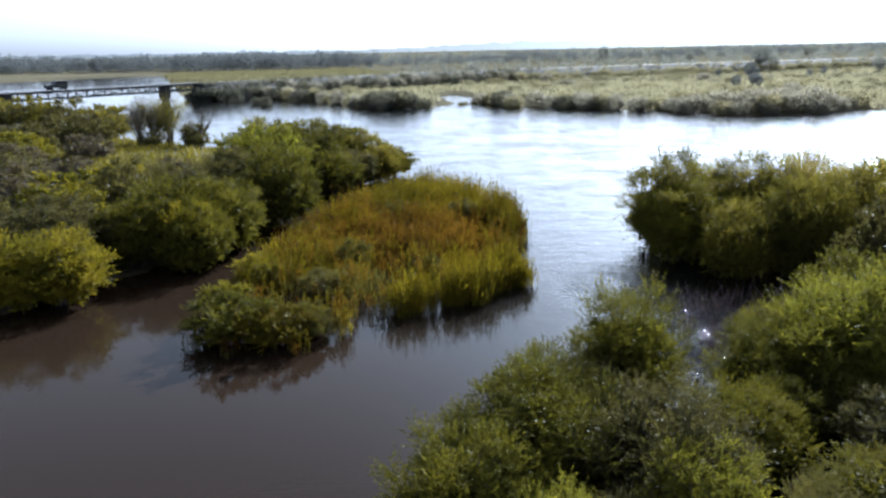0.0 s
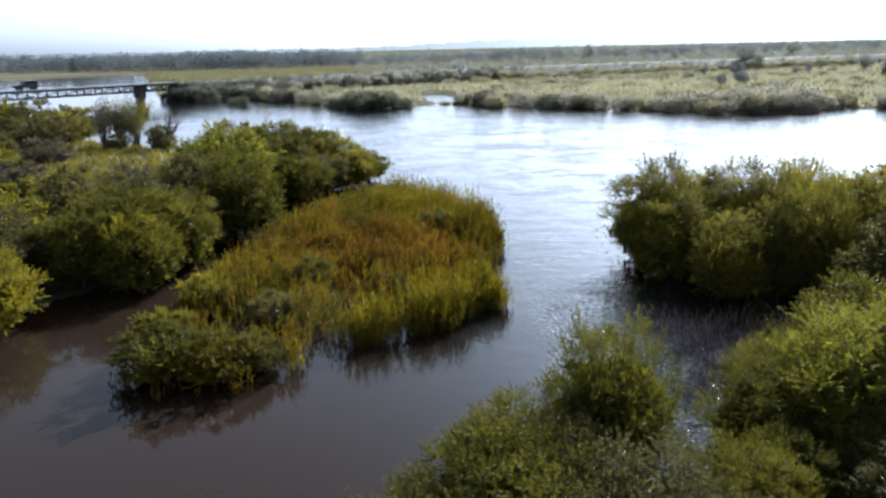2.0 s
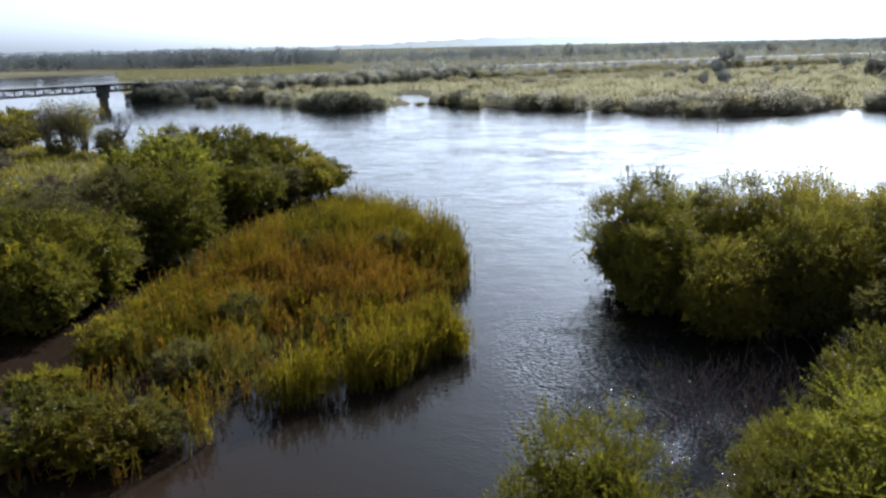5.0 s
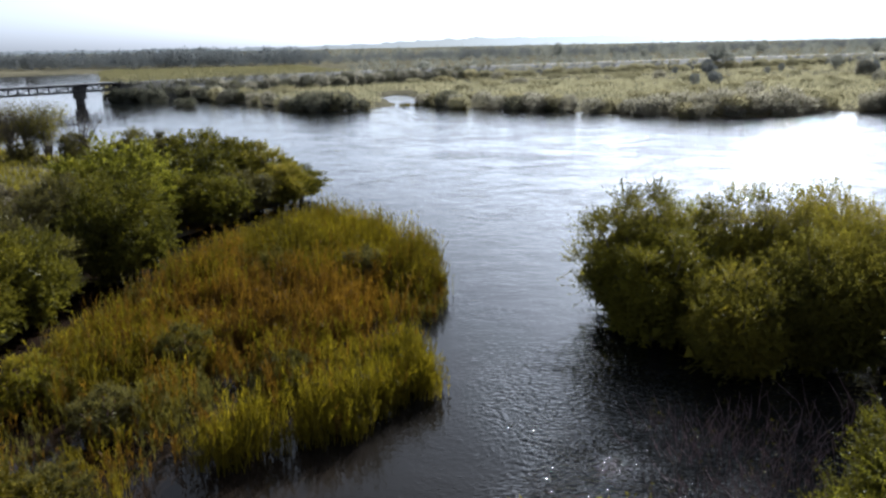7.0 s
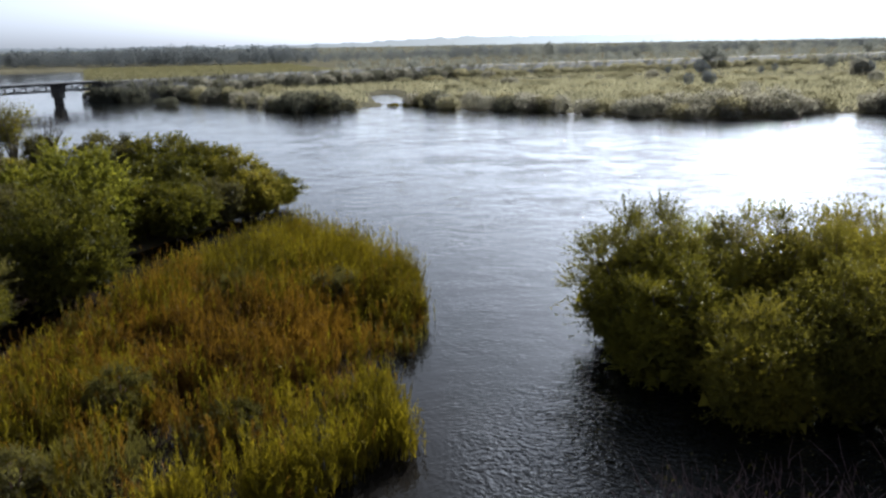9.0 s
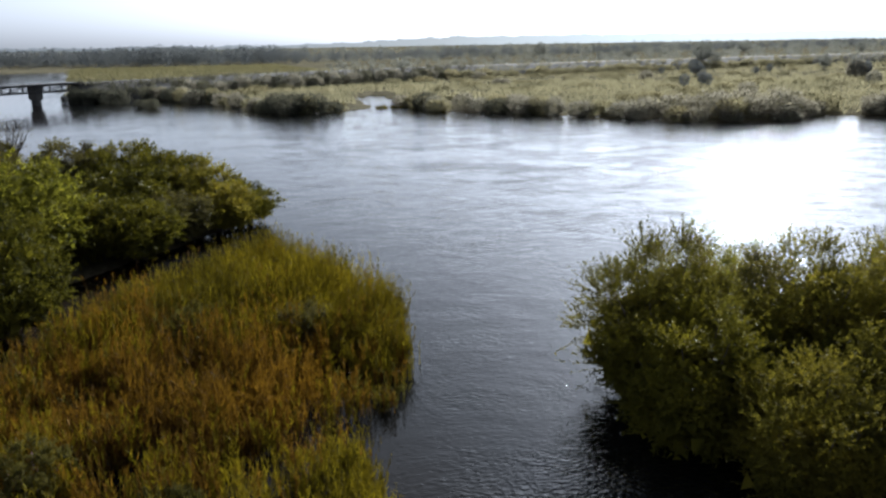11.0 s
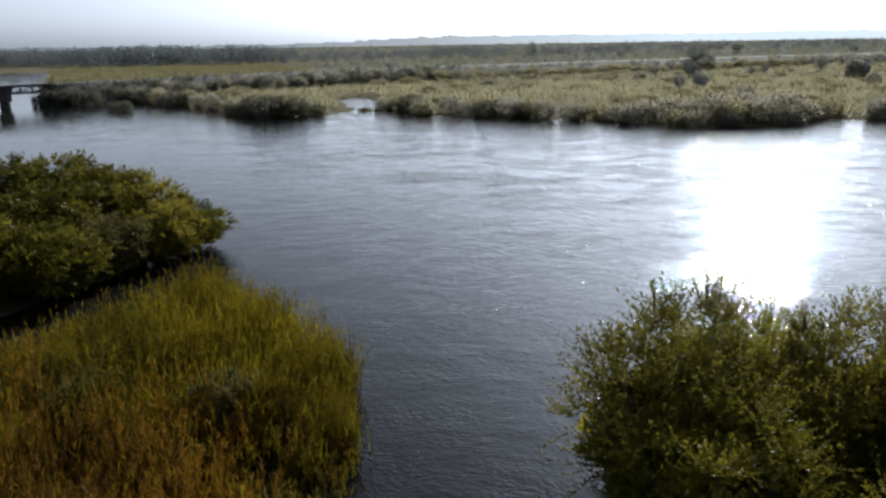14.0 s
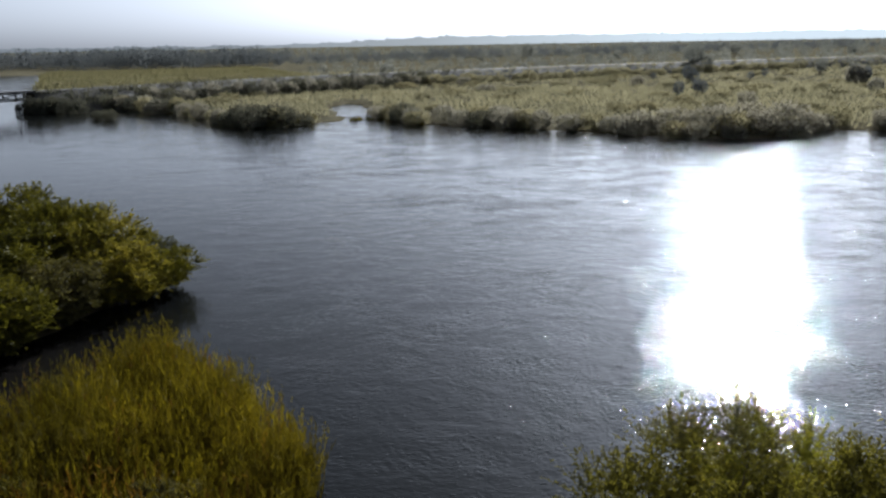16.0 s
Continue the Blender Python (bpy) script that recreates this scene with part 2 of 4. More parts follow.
rl.new(r_sep.outputs[0], r_glare.inputs[0])
r_glare.inputs[1].default_value, r_glare.inputs[2].default_value = -5.0, 60.0
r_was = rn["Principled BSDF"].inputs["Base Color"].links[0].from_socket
rl.new(mix_node(rn, rl, "MIX", r_glare.outputs[0], (0.06, 0.057, 0.052), r_was), rn["Principled BSDF"].inputs["Base Color"])
M_PAINT = surface_material("dark_vehicle_paint", [(0.3, (0.02, 0.022, 0.022)), (0.7, (0.035, 0.037, 0.036))], 1.0, 8.0, 0.35, 0.0, 0.002)
M_RUBBER = surface_material("tyre_rubber", [(0.3, (0.015, 0.015, 0.015)), (0.7, (0.03, 0.03, 0.03))], 3.0, 20.0)
M_GLASS, _, _, gp = node_material("dark_window_glass")
gp.inputs["Base Color"].default_value = (0.02, 0.025, 0.03, 1)
gp.inputs["Roughness"].default_value = 0.08


def ground_material():
    m, n, l, p = node_material("marsh_ground")
    pos = n.new("ShaderNodeNewGeometry").outputs["Position"]
    big, mid, small = noise_node(n, l, pos, 0.02, 4.0), noise_node(n, l, pos, 0.22, 4.0), noise_node(n, l, pos, 3.0, 4.0)
    f = math_node(n, l, "ADD", math_node(n, l, "MULTIPLY", big, 0.5), math_node(n, l, "MULTIPLY", mid, 0.5))
    grass = ramp_node(n, l, f, [(0.32, (0.068, 0.062, 0.044)), (0.5, (0.108, 0.098, 0.064)), (0.68, (0.152, 0.133, 0.088))])
    grass = mix_node(n, l, "MULTIPLY", 0.7, grass, ramp_node(n, l, small, [(0.3, (0.6, 0.6, 0.6)), (0.7, (1.3, 1.3, 1.3))]))
    sep = n.new("ShaderNodeSeparateXYZ")
    l.new(pos, sep.inputs[0])
    wet = math_node(n, l, "MULTIPLY", math_node(n, l, "ADD", sep.outputs[2], math_node(n, l, "MULTIPLY", small, 0.15)), 5.0, clamp=True)
    l.new(mix_node(n, l, "MIX", wet, (0.06, 0.045, 0.03), grass), p.inputs["Base Color"])
    p.inputs["Roughness"].default_value = 0.9
    p.inputs["Specular IOR Level"].default_value = 0.0
    bn = n.new("ShaderNodeBump")
    bn.inputs["Distance"].default_value = 0.2
    l.new(small, bn.inputs["Height"])
    l.new(bn.outputs[0], p.inputs["Normal"])
    return m


M_GROUND = ground_material()
# The backdrop glows: its emission stands in for distance haze.
M_HILLS, hn, hl, hp = node_material("glowing_haze_hills")
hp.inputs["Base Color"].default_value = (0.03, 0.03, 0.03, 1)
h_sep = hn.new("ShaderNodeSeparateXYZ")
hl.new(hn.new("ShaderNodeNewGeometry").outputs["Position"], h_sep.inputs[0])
h_east = hn.new("ShaderNodeMapRange")  # the painted haze glows brighter toward the sun
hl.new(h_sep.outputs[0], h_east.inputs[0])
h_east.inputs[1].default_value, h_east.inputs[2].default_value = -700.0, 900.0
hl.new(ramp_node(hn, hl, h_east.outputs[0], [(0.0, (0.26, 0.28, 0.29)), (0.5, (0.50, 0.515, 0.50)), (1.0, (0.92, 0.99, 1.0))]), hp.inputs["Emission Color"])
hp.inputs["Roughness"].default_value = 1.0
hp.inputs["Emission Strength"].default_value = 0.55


# ---- building helpers ----
def mesh_of(name, verts, faces, material):
    me = bpy.data.meshes.new(name)
    me.from_pydata(verts, [], faces)
    me.materials.append(material)
    me.update()
    return me


def loose_mesh(name, corners, material):
    """A mesh of loose triangles from an array (pieces, 3, 3)."""
    q, k = corners.shape[:2]
    me = bpy.data.meshes.new(name)
    me.vertices.add(q * k)
    me.vertices.foreach_set("co", np.ascontiguousarray(corners, dtype=np.float32).ravel())
    me.loops.add(q * k)
    me.loops.foreach_set("vertex_index", np.arange(q * k, dtype=np.int32))
    me.polygons.add(q)
    me.polygons.foreach_set("loop_start", np.arange(0, q * k, k, dtype=np.int32))
    me.polygons.foreach_set("loop_total", np.full(q, k, dtype=np.int32))
    me.materials.append(material)
    me.update(calc_edges=True)
    return me


def child(name, me, parent, label=""):
    ob = new(name, me)
    ob.parent = parent
    return tagged(ob, label)


def part(name, bm, material, parent, label=""):
    me = bpy.data.meshes.new(name)
    bm.to_mesh(me)
    bm.free()
    me.materials.append(material)
    return child(name, me, parent, label)


def box(bm, size, m=Matrix(), bevel=0.0):
    made = bmesh.ops.create_cube(bm, size=1.0, matrix=m @ Matrix.Diagonal((*size, 1)))
    if bevel:
        edges = list({e for v in made["verts"] for e in v.link_edges})
        bmesh.ops.bevel(bm, geom=edges, offset=bevel, segments=2, affect="EDGES")
    return bm


def beam(bm, p, q, w, h):
    """A square bar from p to q."""
    p, q = Vector(p), Vector(q)
    m = Matrix.Translation((p + q) / 2) @ (q - p).to_track_quat("X", "Z").to_matrix().to_4x4()
    return box(bm, ((q - p).length, w, h), m)


def unit(a):
    return a / np.maximum(np.linalg.norm(a, axis=-1, keepdims=True), 1e-9)


def leaf_shapes(base, way, length, width, rng):
    """Lance-shaped leaves from their bases along unit ways."""
    side = unit(np.cross(way, unit(rng.normal(size=way.shape))))
    out = np.empty((len(base), 3, 3))
    out[:, 0] = base + side * (0.5 * width)[:, None]
    out[:, 1] = base - side * (0.5 * width)[:, None]
    out[:, 2] = base + way * length[:, None]
    return out


def tube(verts, faces, pts, radii, sides=5):
    """A tapered round stem through the points, added to the lists."""
    first = len(verts)
    for i, (p, r) in enumerate(zip(pts, radii)):
        p = Vector(p)
        d = (Vector(pts[min(i + 1, len(pts) - 1)]) - Vector(pts[max(i - 1, 0)])).normalized()
        u = d.cross(Vector((0.3, 1, 0.2))).normalized()
        w = d.cross(u)
        verts += [p + (u * math.cos(k * math.tau / sides) + w * math.sin(k * math.tau / sides)) * r for k in range(sides)]
    for i in range(len(pts) - 1):
        for k in range(sides):
            c, d2 = first + i * sides + k, first + i * sides + (k + 1) % sides
            faces.append((c, d2, d2 + sides, c + sides))


# ---- plants ----
def crown_corners(rng, radius, height, low, lobes, shoots, leaves, size, spires, inner, core, skirt):
    """A shrub's foliage: lobes on a dome, each lobe a burst of leafy shoots, with sprigs standing out on top."""
    out, ends = [], []
    up = np.array([0, 0, 1.0])
    for k in range(lobes):
        turn = k * 2.39996 + rng.uniform(-0.4, 0.4)
        rise = 1 - (k + 0.5) / lobes
        rise = low / height + (1 - low / height) * rise ** 0.85
        el = math.asin(min(1, rise * 0.98))
        way = np.array([math.cos(turn) * math.cos(el), math.sin(turn) * math.cos(el), math.sin(el)])
        reach = min(rng.uniform(0.70, 0.96), 0.88 if k < 3 else 1.0)
        tuck = skirt + (1 - skirt) * min(1, rise * 1.9)  # the skirt of the crown draws in toward the foot
        c = way * [radius * reach * tuck, radius * reach * tuck, height * reach]
        c[2] += low * 0.35
        lr = radius * rng.uniform(0.20, 0.33) * math.sqrt(height / (1.3 * radius))
        ends.append(c)
        d = unit(rng.normal(size=(shoots, 3)) + 0.75 * way + 0.6 * up)
        start = c + d * lr * 0.15
        span = lr * rng.uniform(0.6, 1.12, shoots)
        bend = unit(d + 0.5 * up + rng.normal(size=d.shape) * 0.15)
        s = rng.uniform(0.15, 1.0, (shoots, leaves))
        base = start[:, None] + d[:, None] * (span[:, None] * s * 0.6)[..., None] + bend[:, None] * (span[:, None] * s * 0.45)[..., None]
        lw = unit(bend[:, None] * 0.7 + rng.normal(size=base.shape) * 0.6 + [0, 0, -0.1])
        base, lw = base.reshape(-1, 3), lw.reshape(-1, 3)
        ln = size * rng.uniform(0.65, 1.3, len(base))
        out.append(leaf_shapes(base, lw, ln, ln * rng.uniform(0.30, 0.46, len(base)), rng))
        # hidden oversized leaves, added to block light and keep the bush's heart dark
        d = unit(rng.normal(size=(inner, 3)))
        base = c * 0.76 + d * lr * rng.uniform(0.1, 0.7, (inner, 1))
        ln = radius * rng.uniform(0.08, 0.15, inner)
        out.append(leaf_shapes(base, unit(rng.normal(size=d.shape)), ln, ln * 0.6, rng))
        base = c * rng.uniform(0.25, 0.72, (core, 1)) + rng.normal(size=(core, 3)) * lr * 0.3
        base[:, 2] = np.maximum(base[:, 2], 0.26 * height)
        ln = radius * rng.uniform(0.14, 0.24, core)
        out.append(leaf_shapes(base, unit(rng.normal(size=(core, 3))), ln, ln * 0.8, rng))
    for k in range(spires):
        c = ends[rng.integers(0, max(1, lobes * 2 // 3))]
        tip = c + np.array([rng.normal() * 0.3, rng.normal() * 0.3, 0]) * radius * 0.3
        tall = radius * rng.uniform(0.10, 0.30)
        s = rng.uniform(0, 1, 36)
        base = tip + np.outer(s * tall, [rng.normal() * 0.08, rng.normal() * 0.08, 1]) + rng.normal(size=(36, 3)) * 0.09
        ln = size * rng.uniform(0.6, 1.1, 36)
        out.append(leaf_shapes(base, unit(rng.normal(size=(36, 3)) * 0.6 + up * 0.7), ln, ln * 0.33, rng))
    c = np.concatenate(out)
    wide = radius / np.quantile(np.hypot(c[..., 0], c[..., 1]), 0.965)
    c *= [wide, wide, height / np.quantile(c[..., 2], 0.985)]
    c[..., 2] = np.maximum(c[..., 2], 0.06)
    return c, ends


def shrub(name, seed, radius, height, lobes, shoots, leaves, size, spires, inner, material, bark=M_BARK, low=0.5, stems=8, core=28, skirt=0.5):
    """A many-stemmed shrub: stems fan from the root to the lobes of the crown. Its base is at the origin."""
    rng = np.random.default_rng(seed)
    corners, ends = crown_corners(rng, radius, height, low, lobes, shoots, leaves, size, spires, inner, core, skirt)
    root = new(name)
    for e in ends[:: max(1, len(ends) // stems)]:
        verts, faces = [], []
        foot = Vector((e[0] * 0.12, e[1] * 0.12, -0.5))
        mid = Vector((e[0] * 0.5, e[1] * 0.5, e[2] * 0.55))
        tube(verts, faces, [foot, mid, Vector(e)], [0.07, 0.05, 0.015])
        child("stem", mesh_of("stem", verts, faces, bark), root)
    child("crown", loose_mesh("crown", corners, material), root)
    return root


def soft_shrub(name, seed, radius, height, leaves, size, material, clear=0.0, stems=2):
    """A rounded shrub or small tree seen from afar: a lumpy crown of small leaves over a clear foot on a few stems."""
    rng = np.random.default_rng(seed)
    lobes = unit(rng.normal(size=(9, 3)) + [0, 0, 0.35])
    d = unit(rng.normal(size=(leaves, 3)))
    near = np.max(d @ lobes.T, axis=1)
    r = (0.66 + 0.34 * np.clip((near - 0.55) / 0.4, 0, 1)) * rng.uniform(0.25, 1.0, leaves) ** 0.4
    half = (height - clear) * (0.62 if clear == 0 else 0.5)
    base = d * r[:, None] * [radius, radius, half] + [0, 0, height - half]
    base = base[base[:, 2] > 0.02]
    ln = size * rng.uniform(0.6, 1.3, len(base))
    way = unit(rng.normal(size=base.shape) + [0, 0, 0.7])
    root = new(name)
    for k in range(stems):
        verts, faces = [], []
        u = k * 2.4 + seed
        top = Vector((math.cos(u) * radius * 0.35, math.sin(u) * radius * 0.35, height * 0.75))
        tube(verts, faces, [Vector((top.x * 0.2, top.y * 0.2, -0.3)), Vector((top.x * 0.6, top.y * 0.6, height * 0.4)), top], [0.09, 0.06, 0.02])
        child("stem", mesh_of("stem", verts, faces, M_BARK), root)
    child("crown", loose_mesh("crown", leaf_shapes(base, way, ln, ln * 0.5, rng), material), root)
    return root


def plant_out(protos, spots, label, category, group, materials=None):
    """Sets copies of the prototypes at spots (x, y, z, radius, height[, material])."""
    used = {}
    for i, (x, y, z, r, h, *mat) in enumerate(spots):
        k = int(mat[1]) if len(mat) > 1 else i % len(protos)
        proto, pr, ph = protos[k]
        turn = (i * 137.5 + 31 * k) % 360
        m = pose(x, y, z, 0, 0, turn) @ Matrix.Diagonal((r / pr, r / pr, h / ph, 1))
        if k not in used:
            ob, used[k] = proto, True
            ob.matrix_basis = m
        else:
            ob = copy_thing(proto, m @ Matrix.Diagonal([1 / v for v in proto.scale] + [1]))
        tagged(ob, label, category, group)
        if mat and mat[0]:
            for c in ob.children:
                if c.name.startswith("crown"):
                    c.material_slots[0].link = "OBJECT"
                    c.material_slots[0].material = mat[0]


# ---- the lie of the land ----
LEFT_BANK = [(-4.2, 66.5), (-6.4, 61), (-8.2, 58), (-11.2, 51.4), (-13, 45), (-13.0, 42), (-13.0, 38), (-14.2, 35.6), (-16.8, 32.6), (-17.2, 29.5),
             (-19.5, 26.8), (-27, 22), (-60, 10), (-300, -10), (-600, 60), (-300, 128), (-180, 135), (-110, 137), (-92, 133), (-64, 117), (-46, 102), (-36, 94), (-25, 86),
             (-12, 77), (-5, 69)]
REED_ISLAND = [(-9.4, 25.8), (-7.8, 24.6), (-5.0, 24.9), (-3.7, 27), (-1, 29.2), (1.6, 30.6), (3.6, 32.6), (4.1, 34.4), (3.5, 36.4), (2.4, 38.0),
               (4.3, 40), (4.5, 43), (4.1, 47), (1.4, 51.5), (-1.8, 55.2), (-3.8, 55.4), (-6, 50), (-8.2, 45), (-9.6, 40), (-9.7, 34), (-10.2, 28)]
FAR_BANK = [(3000, 160), (900, 140), (300, 128), (140, 124), (90, 119), (70, 118), (61, 123), (55, 117), (47, 115), (40, 118), (33, 125), (27, 128), (20, 138), (14, 137), (9, 141),
            (7, 148), (2, 151), (-3, 147), (-8, 144), (-13, 139), (-18, 144), (-22, 152), (-31, 164), (-38, 172), (-46, 180), (-56, 187), (-64, 192), (-74, 199),
            (-100, 262), (-158, 402), (-185, 365), (-205, 320), (-260, 270), (-500, 240), (-3000, 260), (-3800, 3800), (3800, 3800)]
ROAD = [(-62.6, 180.1), (-57.5, 186.5), (-27, 219), (6, 243), (44, 262), (104, 287), (165, 310), (260, 342), (420, 400), (700, 520)]


def inside_by(poly, x, y):
    """Signed distance to a polygon, positive inside."""
    px = np.array(poly, float)
    qx = np.roll(px, -1, axis=0)
    best = np.full(x.shape, 1e9)
    inner = np.zeros(x.shape, bool)
    for (ax, ay), (bx, by) in zip(px, qx):
        ex, ey = bx - ax, by - ay
        s = np.clip(((x - ax) * ex + (y - ay) * ey) / (ex * ex + ey * ey), 0, 1)
        best = np.minimum(best, np.hypot(x - ax - s * ex, y - ay - s * ey))
        hit = ((ay > y) != (by > y)) & (x < ex * (y - ay) / (ey if ey else 1e-9) + ax)
        inner ^= hit
    return np.where(inner, best, -best)


def off_line(line, x, y):
    best = np.full(np.shape(x), 1e9)
    for (ax, ay), (bx, by) in zip(line, line[1:]):
        ex, ey = bx - ax, by - ay
        s = np.clip(((x - ax) * ex + (y - ay) * ey) / (ex * ex + ey * ey), 0, 1)
        best = np.minimum(best, np.hypot(x - ax - s * ex, y - ay - s * ey))
    return best


def ripple(x, y):
    return (np.sin(x * 0.31 + np.sin(y * 0.23) * 1.7) * np.cos(y * 0.27 + np.sin(x * 0.19) * 1.3)
            + 0.5 * np.sin(x * 0.83 + y * 0.41) * np.cos(y * 0.77 - x * 0.35)) / 1.5


def land_height(x, y):
    x, y = np.asarray(x, float), np.asarray(y, float)
    wob = 0.7 * ripple(x * 1.3, y * 1.3)
    left, isl, far = inside_by(LEFT_BANK, x, y) + 0.4 * wob, inside_by(REED_ISLAND, x, y), inside_by(FAR_BANK, x, y) + wob
    bed = lambda d: np.where(d > 0, np.clip((d - 1.5) / 5, -0.08, 1) * 0.55, np.clip(d / 4, -1, 0) * 1.3)
    z = np.maximum(bed(left), bed(far)) + np.where(np.maximum(left, far) > 3, 0.14 * ripple(x * 0.5, y * 0.5), 0)
    z = np.maximum(z, np.where(isl > 0, -0.06 + 0.03 * wob, np.clip(isl / 3, -1, 0) * 1.3 - 0.06))
    # a pool behind the far shore
    pool = ((x + 1.5 + (y - 168) * 0.09) / 4.2) ** 2 + ((y - 168) / 17) ** 2 + 0.15 * wob
    z = np.where(pool < 1, np.minimum(z, -0.3), z)
    return z


xs = np.concatenate([-np.geomspace(150, 4200, 26)[::-1], np.arange(-146, 146, 2.2), np.geomspace(150, 4200, 26)])
ys = np.concatenate([-np.geomspace(20, 2500, 14)[::-1], np.arange(-14, 240, 2.0), np.geomspace(243, 4600, 60)])
gx, gy = np.meshgrid(xs, ys)
gz = land_height(gx, gy)
verts = np.stack([gx, gy, gz], -1).reshape(-1, 3)
w = len(xs)
idx = np.arange(len(verts)).reshape(gx.shape)
faces = np.stack([idx[:-1, :-1], idx[:-1, 1:], idx[1:, 1:], idx[1:, :-1]], -1).reshape(-1, 4)
ground_mesh = mesh_of("ground", verts.tolist(), faces.tolist(), M_GROUND)
ground_mesh.polygons.foreach_set("use_smooth", np.ones(len(faces), bool))
tagged(new("ground", ground_mesh), "flat marshy river land with dry yellow-green grass", "ground", kind="structure")

wx, wy = np.linspace(-4200, 4200, 41), np.linspace(-2500, 4600, 41)
gx, gy = np.meshgrid(wx, wy)
idx = np.arange(gx.size).reshape(gx.shape)
water_mesh = mesh_of("water", np.stack([gx, gy, gx * 0], -1).reshape(-1, 3).tolist(),
                     np.stack([idx[:-1, :-1], idx[:-1, 1:], idx[1:, 1:], idx[1:, :-1]], -1).reshape(-1, 4).tolist(), M_WATER)
tagged(new("water", water_mesh), "wide brown river with small wind ripples, glinting in the sun", "river", kind="structure")


def spot_z(x, y):
    return float(land_height(np.array([x]), np.array([y]))[0])


# ---- willow bushes standing in the flood water and on the near bank ----
NEAR = [(shrub("willow_bush", 11 + i, 2.6, 4.2, 64, 31, 28, 0.072, 3, 80, M_WILLOW, low=0.4), 2.6, 4.2) for i in range(4)]
# the LIGHT leaves here paint sunlight onto bushes that stand lit
near_spots = [  # x, y, radius, height
    (0.9, 14.1, 1.9, 3.0, M_WILLOW), (3.0, 16.6, 2.3, 3.2, M_WILLOW), (2.9, 18.7, 1.6, 2.9, M_WILLOW), (1.5, 16.2, 1.6, 2.4, M_WILLOW), (5.7, 20.6, 1.85, 4.0, M_WILLOW), (5.6, 15.6, 2.2, 3.1, M_WILLOW_GREY), (4.2, 18.4, 1.4, 2.6, M_WILLOW_GREY),
    (12.5, 21.7, 2.5, 3.9, M_WILLOW_LIGHT), (15.8, 22.4, 3.0, 4.2, M_WILLOW_LIGHT), (14.6, 24.6, 2.4, 3.8, M_WILLOW), (11.3, 19.6, 1.4, 2.0, M_WILLOW), (14.0, 19.2, 2.0, 2.3, M_WILLOW),
    # the bush at (12.4, 17.2) is added to shade the water
    (6.0, 13.9, 1.6, 2.6, M_WILLOW_LIGHT), (2.9, 12.6, 1.4, 2.3, M_WILLOW_LIGHT), (4.4, 13.0, 1.5, 1.9, M_WILLOW_GREY), (8.2, 13.4, 1.0, 2.1, M_WILLOW_GREY), (10.2, 14.8, 1.7, 1.9, M_WILLOW), (12.4, 17.2, 2.0, 2.2, M_WILLOW_GREY), (10.0, 21.2, 1.7, 2.7, M_WILLOW), (11.3, 23.2, 1.5, 2.7, M_WILLOW), (18.6, 25.3, 2.7, 3.9, M_WILLOW), (8.0, 17.2, 1.6, 2.4, M_WILLOW), (9.4, 18.6, 1.3, 2.1, M_WILLOW), (13.2, 25.0, 1.2, 2.2, M_WILLOW)]
# leaf tone per bush also imitates how lit or shaded it stands
isle_spots = [
    (12.0, 40.2, 2.9, 5.1, M_WILLOW_DARK), (13.8, 41.6, 2.0, 4.4, M_WILLOW_LIGHT), (11.9, 37.3, 2.5, 4.1, M_WILLOW), (13.7, 34.4, 2.1, 3.6, M_WILLOW_DARK), (16.5, 34.4, 2.4, 4.7, M_WILLOW_DARK), (15.9, 39.4, 2.8, 5.1, M_WILLOW_DARK),
    (19.3, 39.5, 2.9, 5.0, M_WILLOW_DARK), (19.6, 35.6, 2.8, 5.0, M_WILLOW_DARK),
    (14.2, 37.6, 1.9, 3.4, M_WILLOW), (17.6, 37.4, 2.4, 5.0, M_WILLOW_DARK)]
outer_spots = [(18.6, 30.2, 2.3, 5.4, M_WILLOW_GREY), (22.4, 36.4, 3.0, 6.3, M_WILLOW_DARK), (22.0, 32.0, 2.7, 5.5, M_WILLOW_GREY), (25.6, 38.4, 3.0, 6.3, M_WILLOW_DARK)]
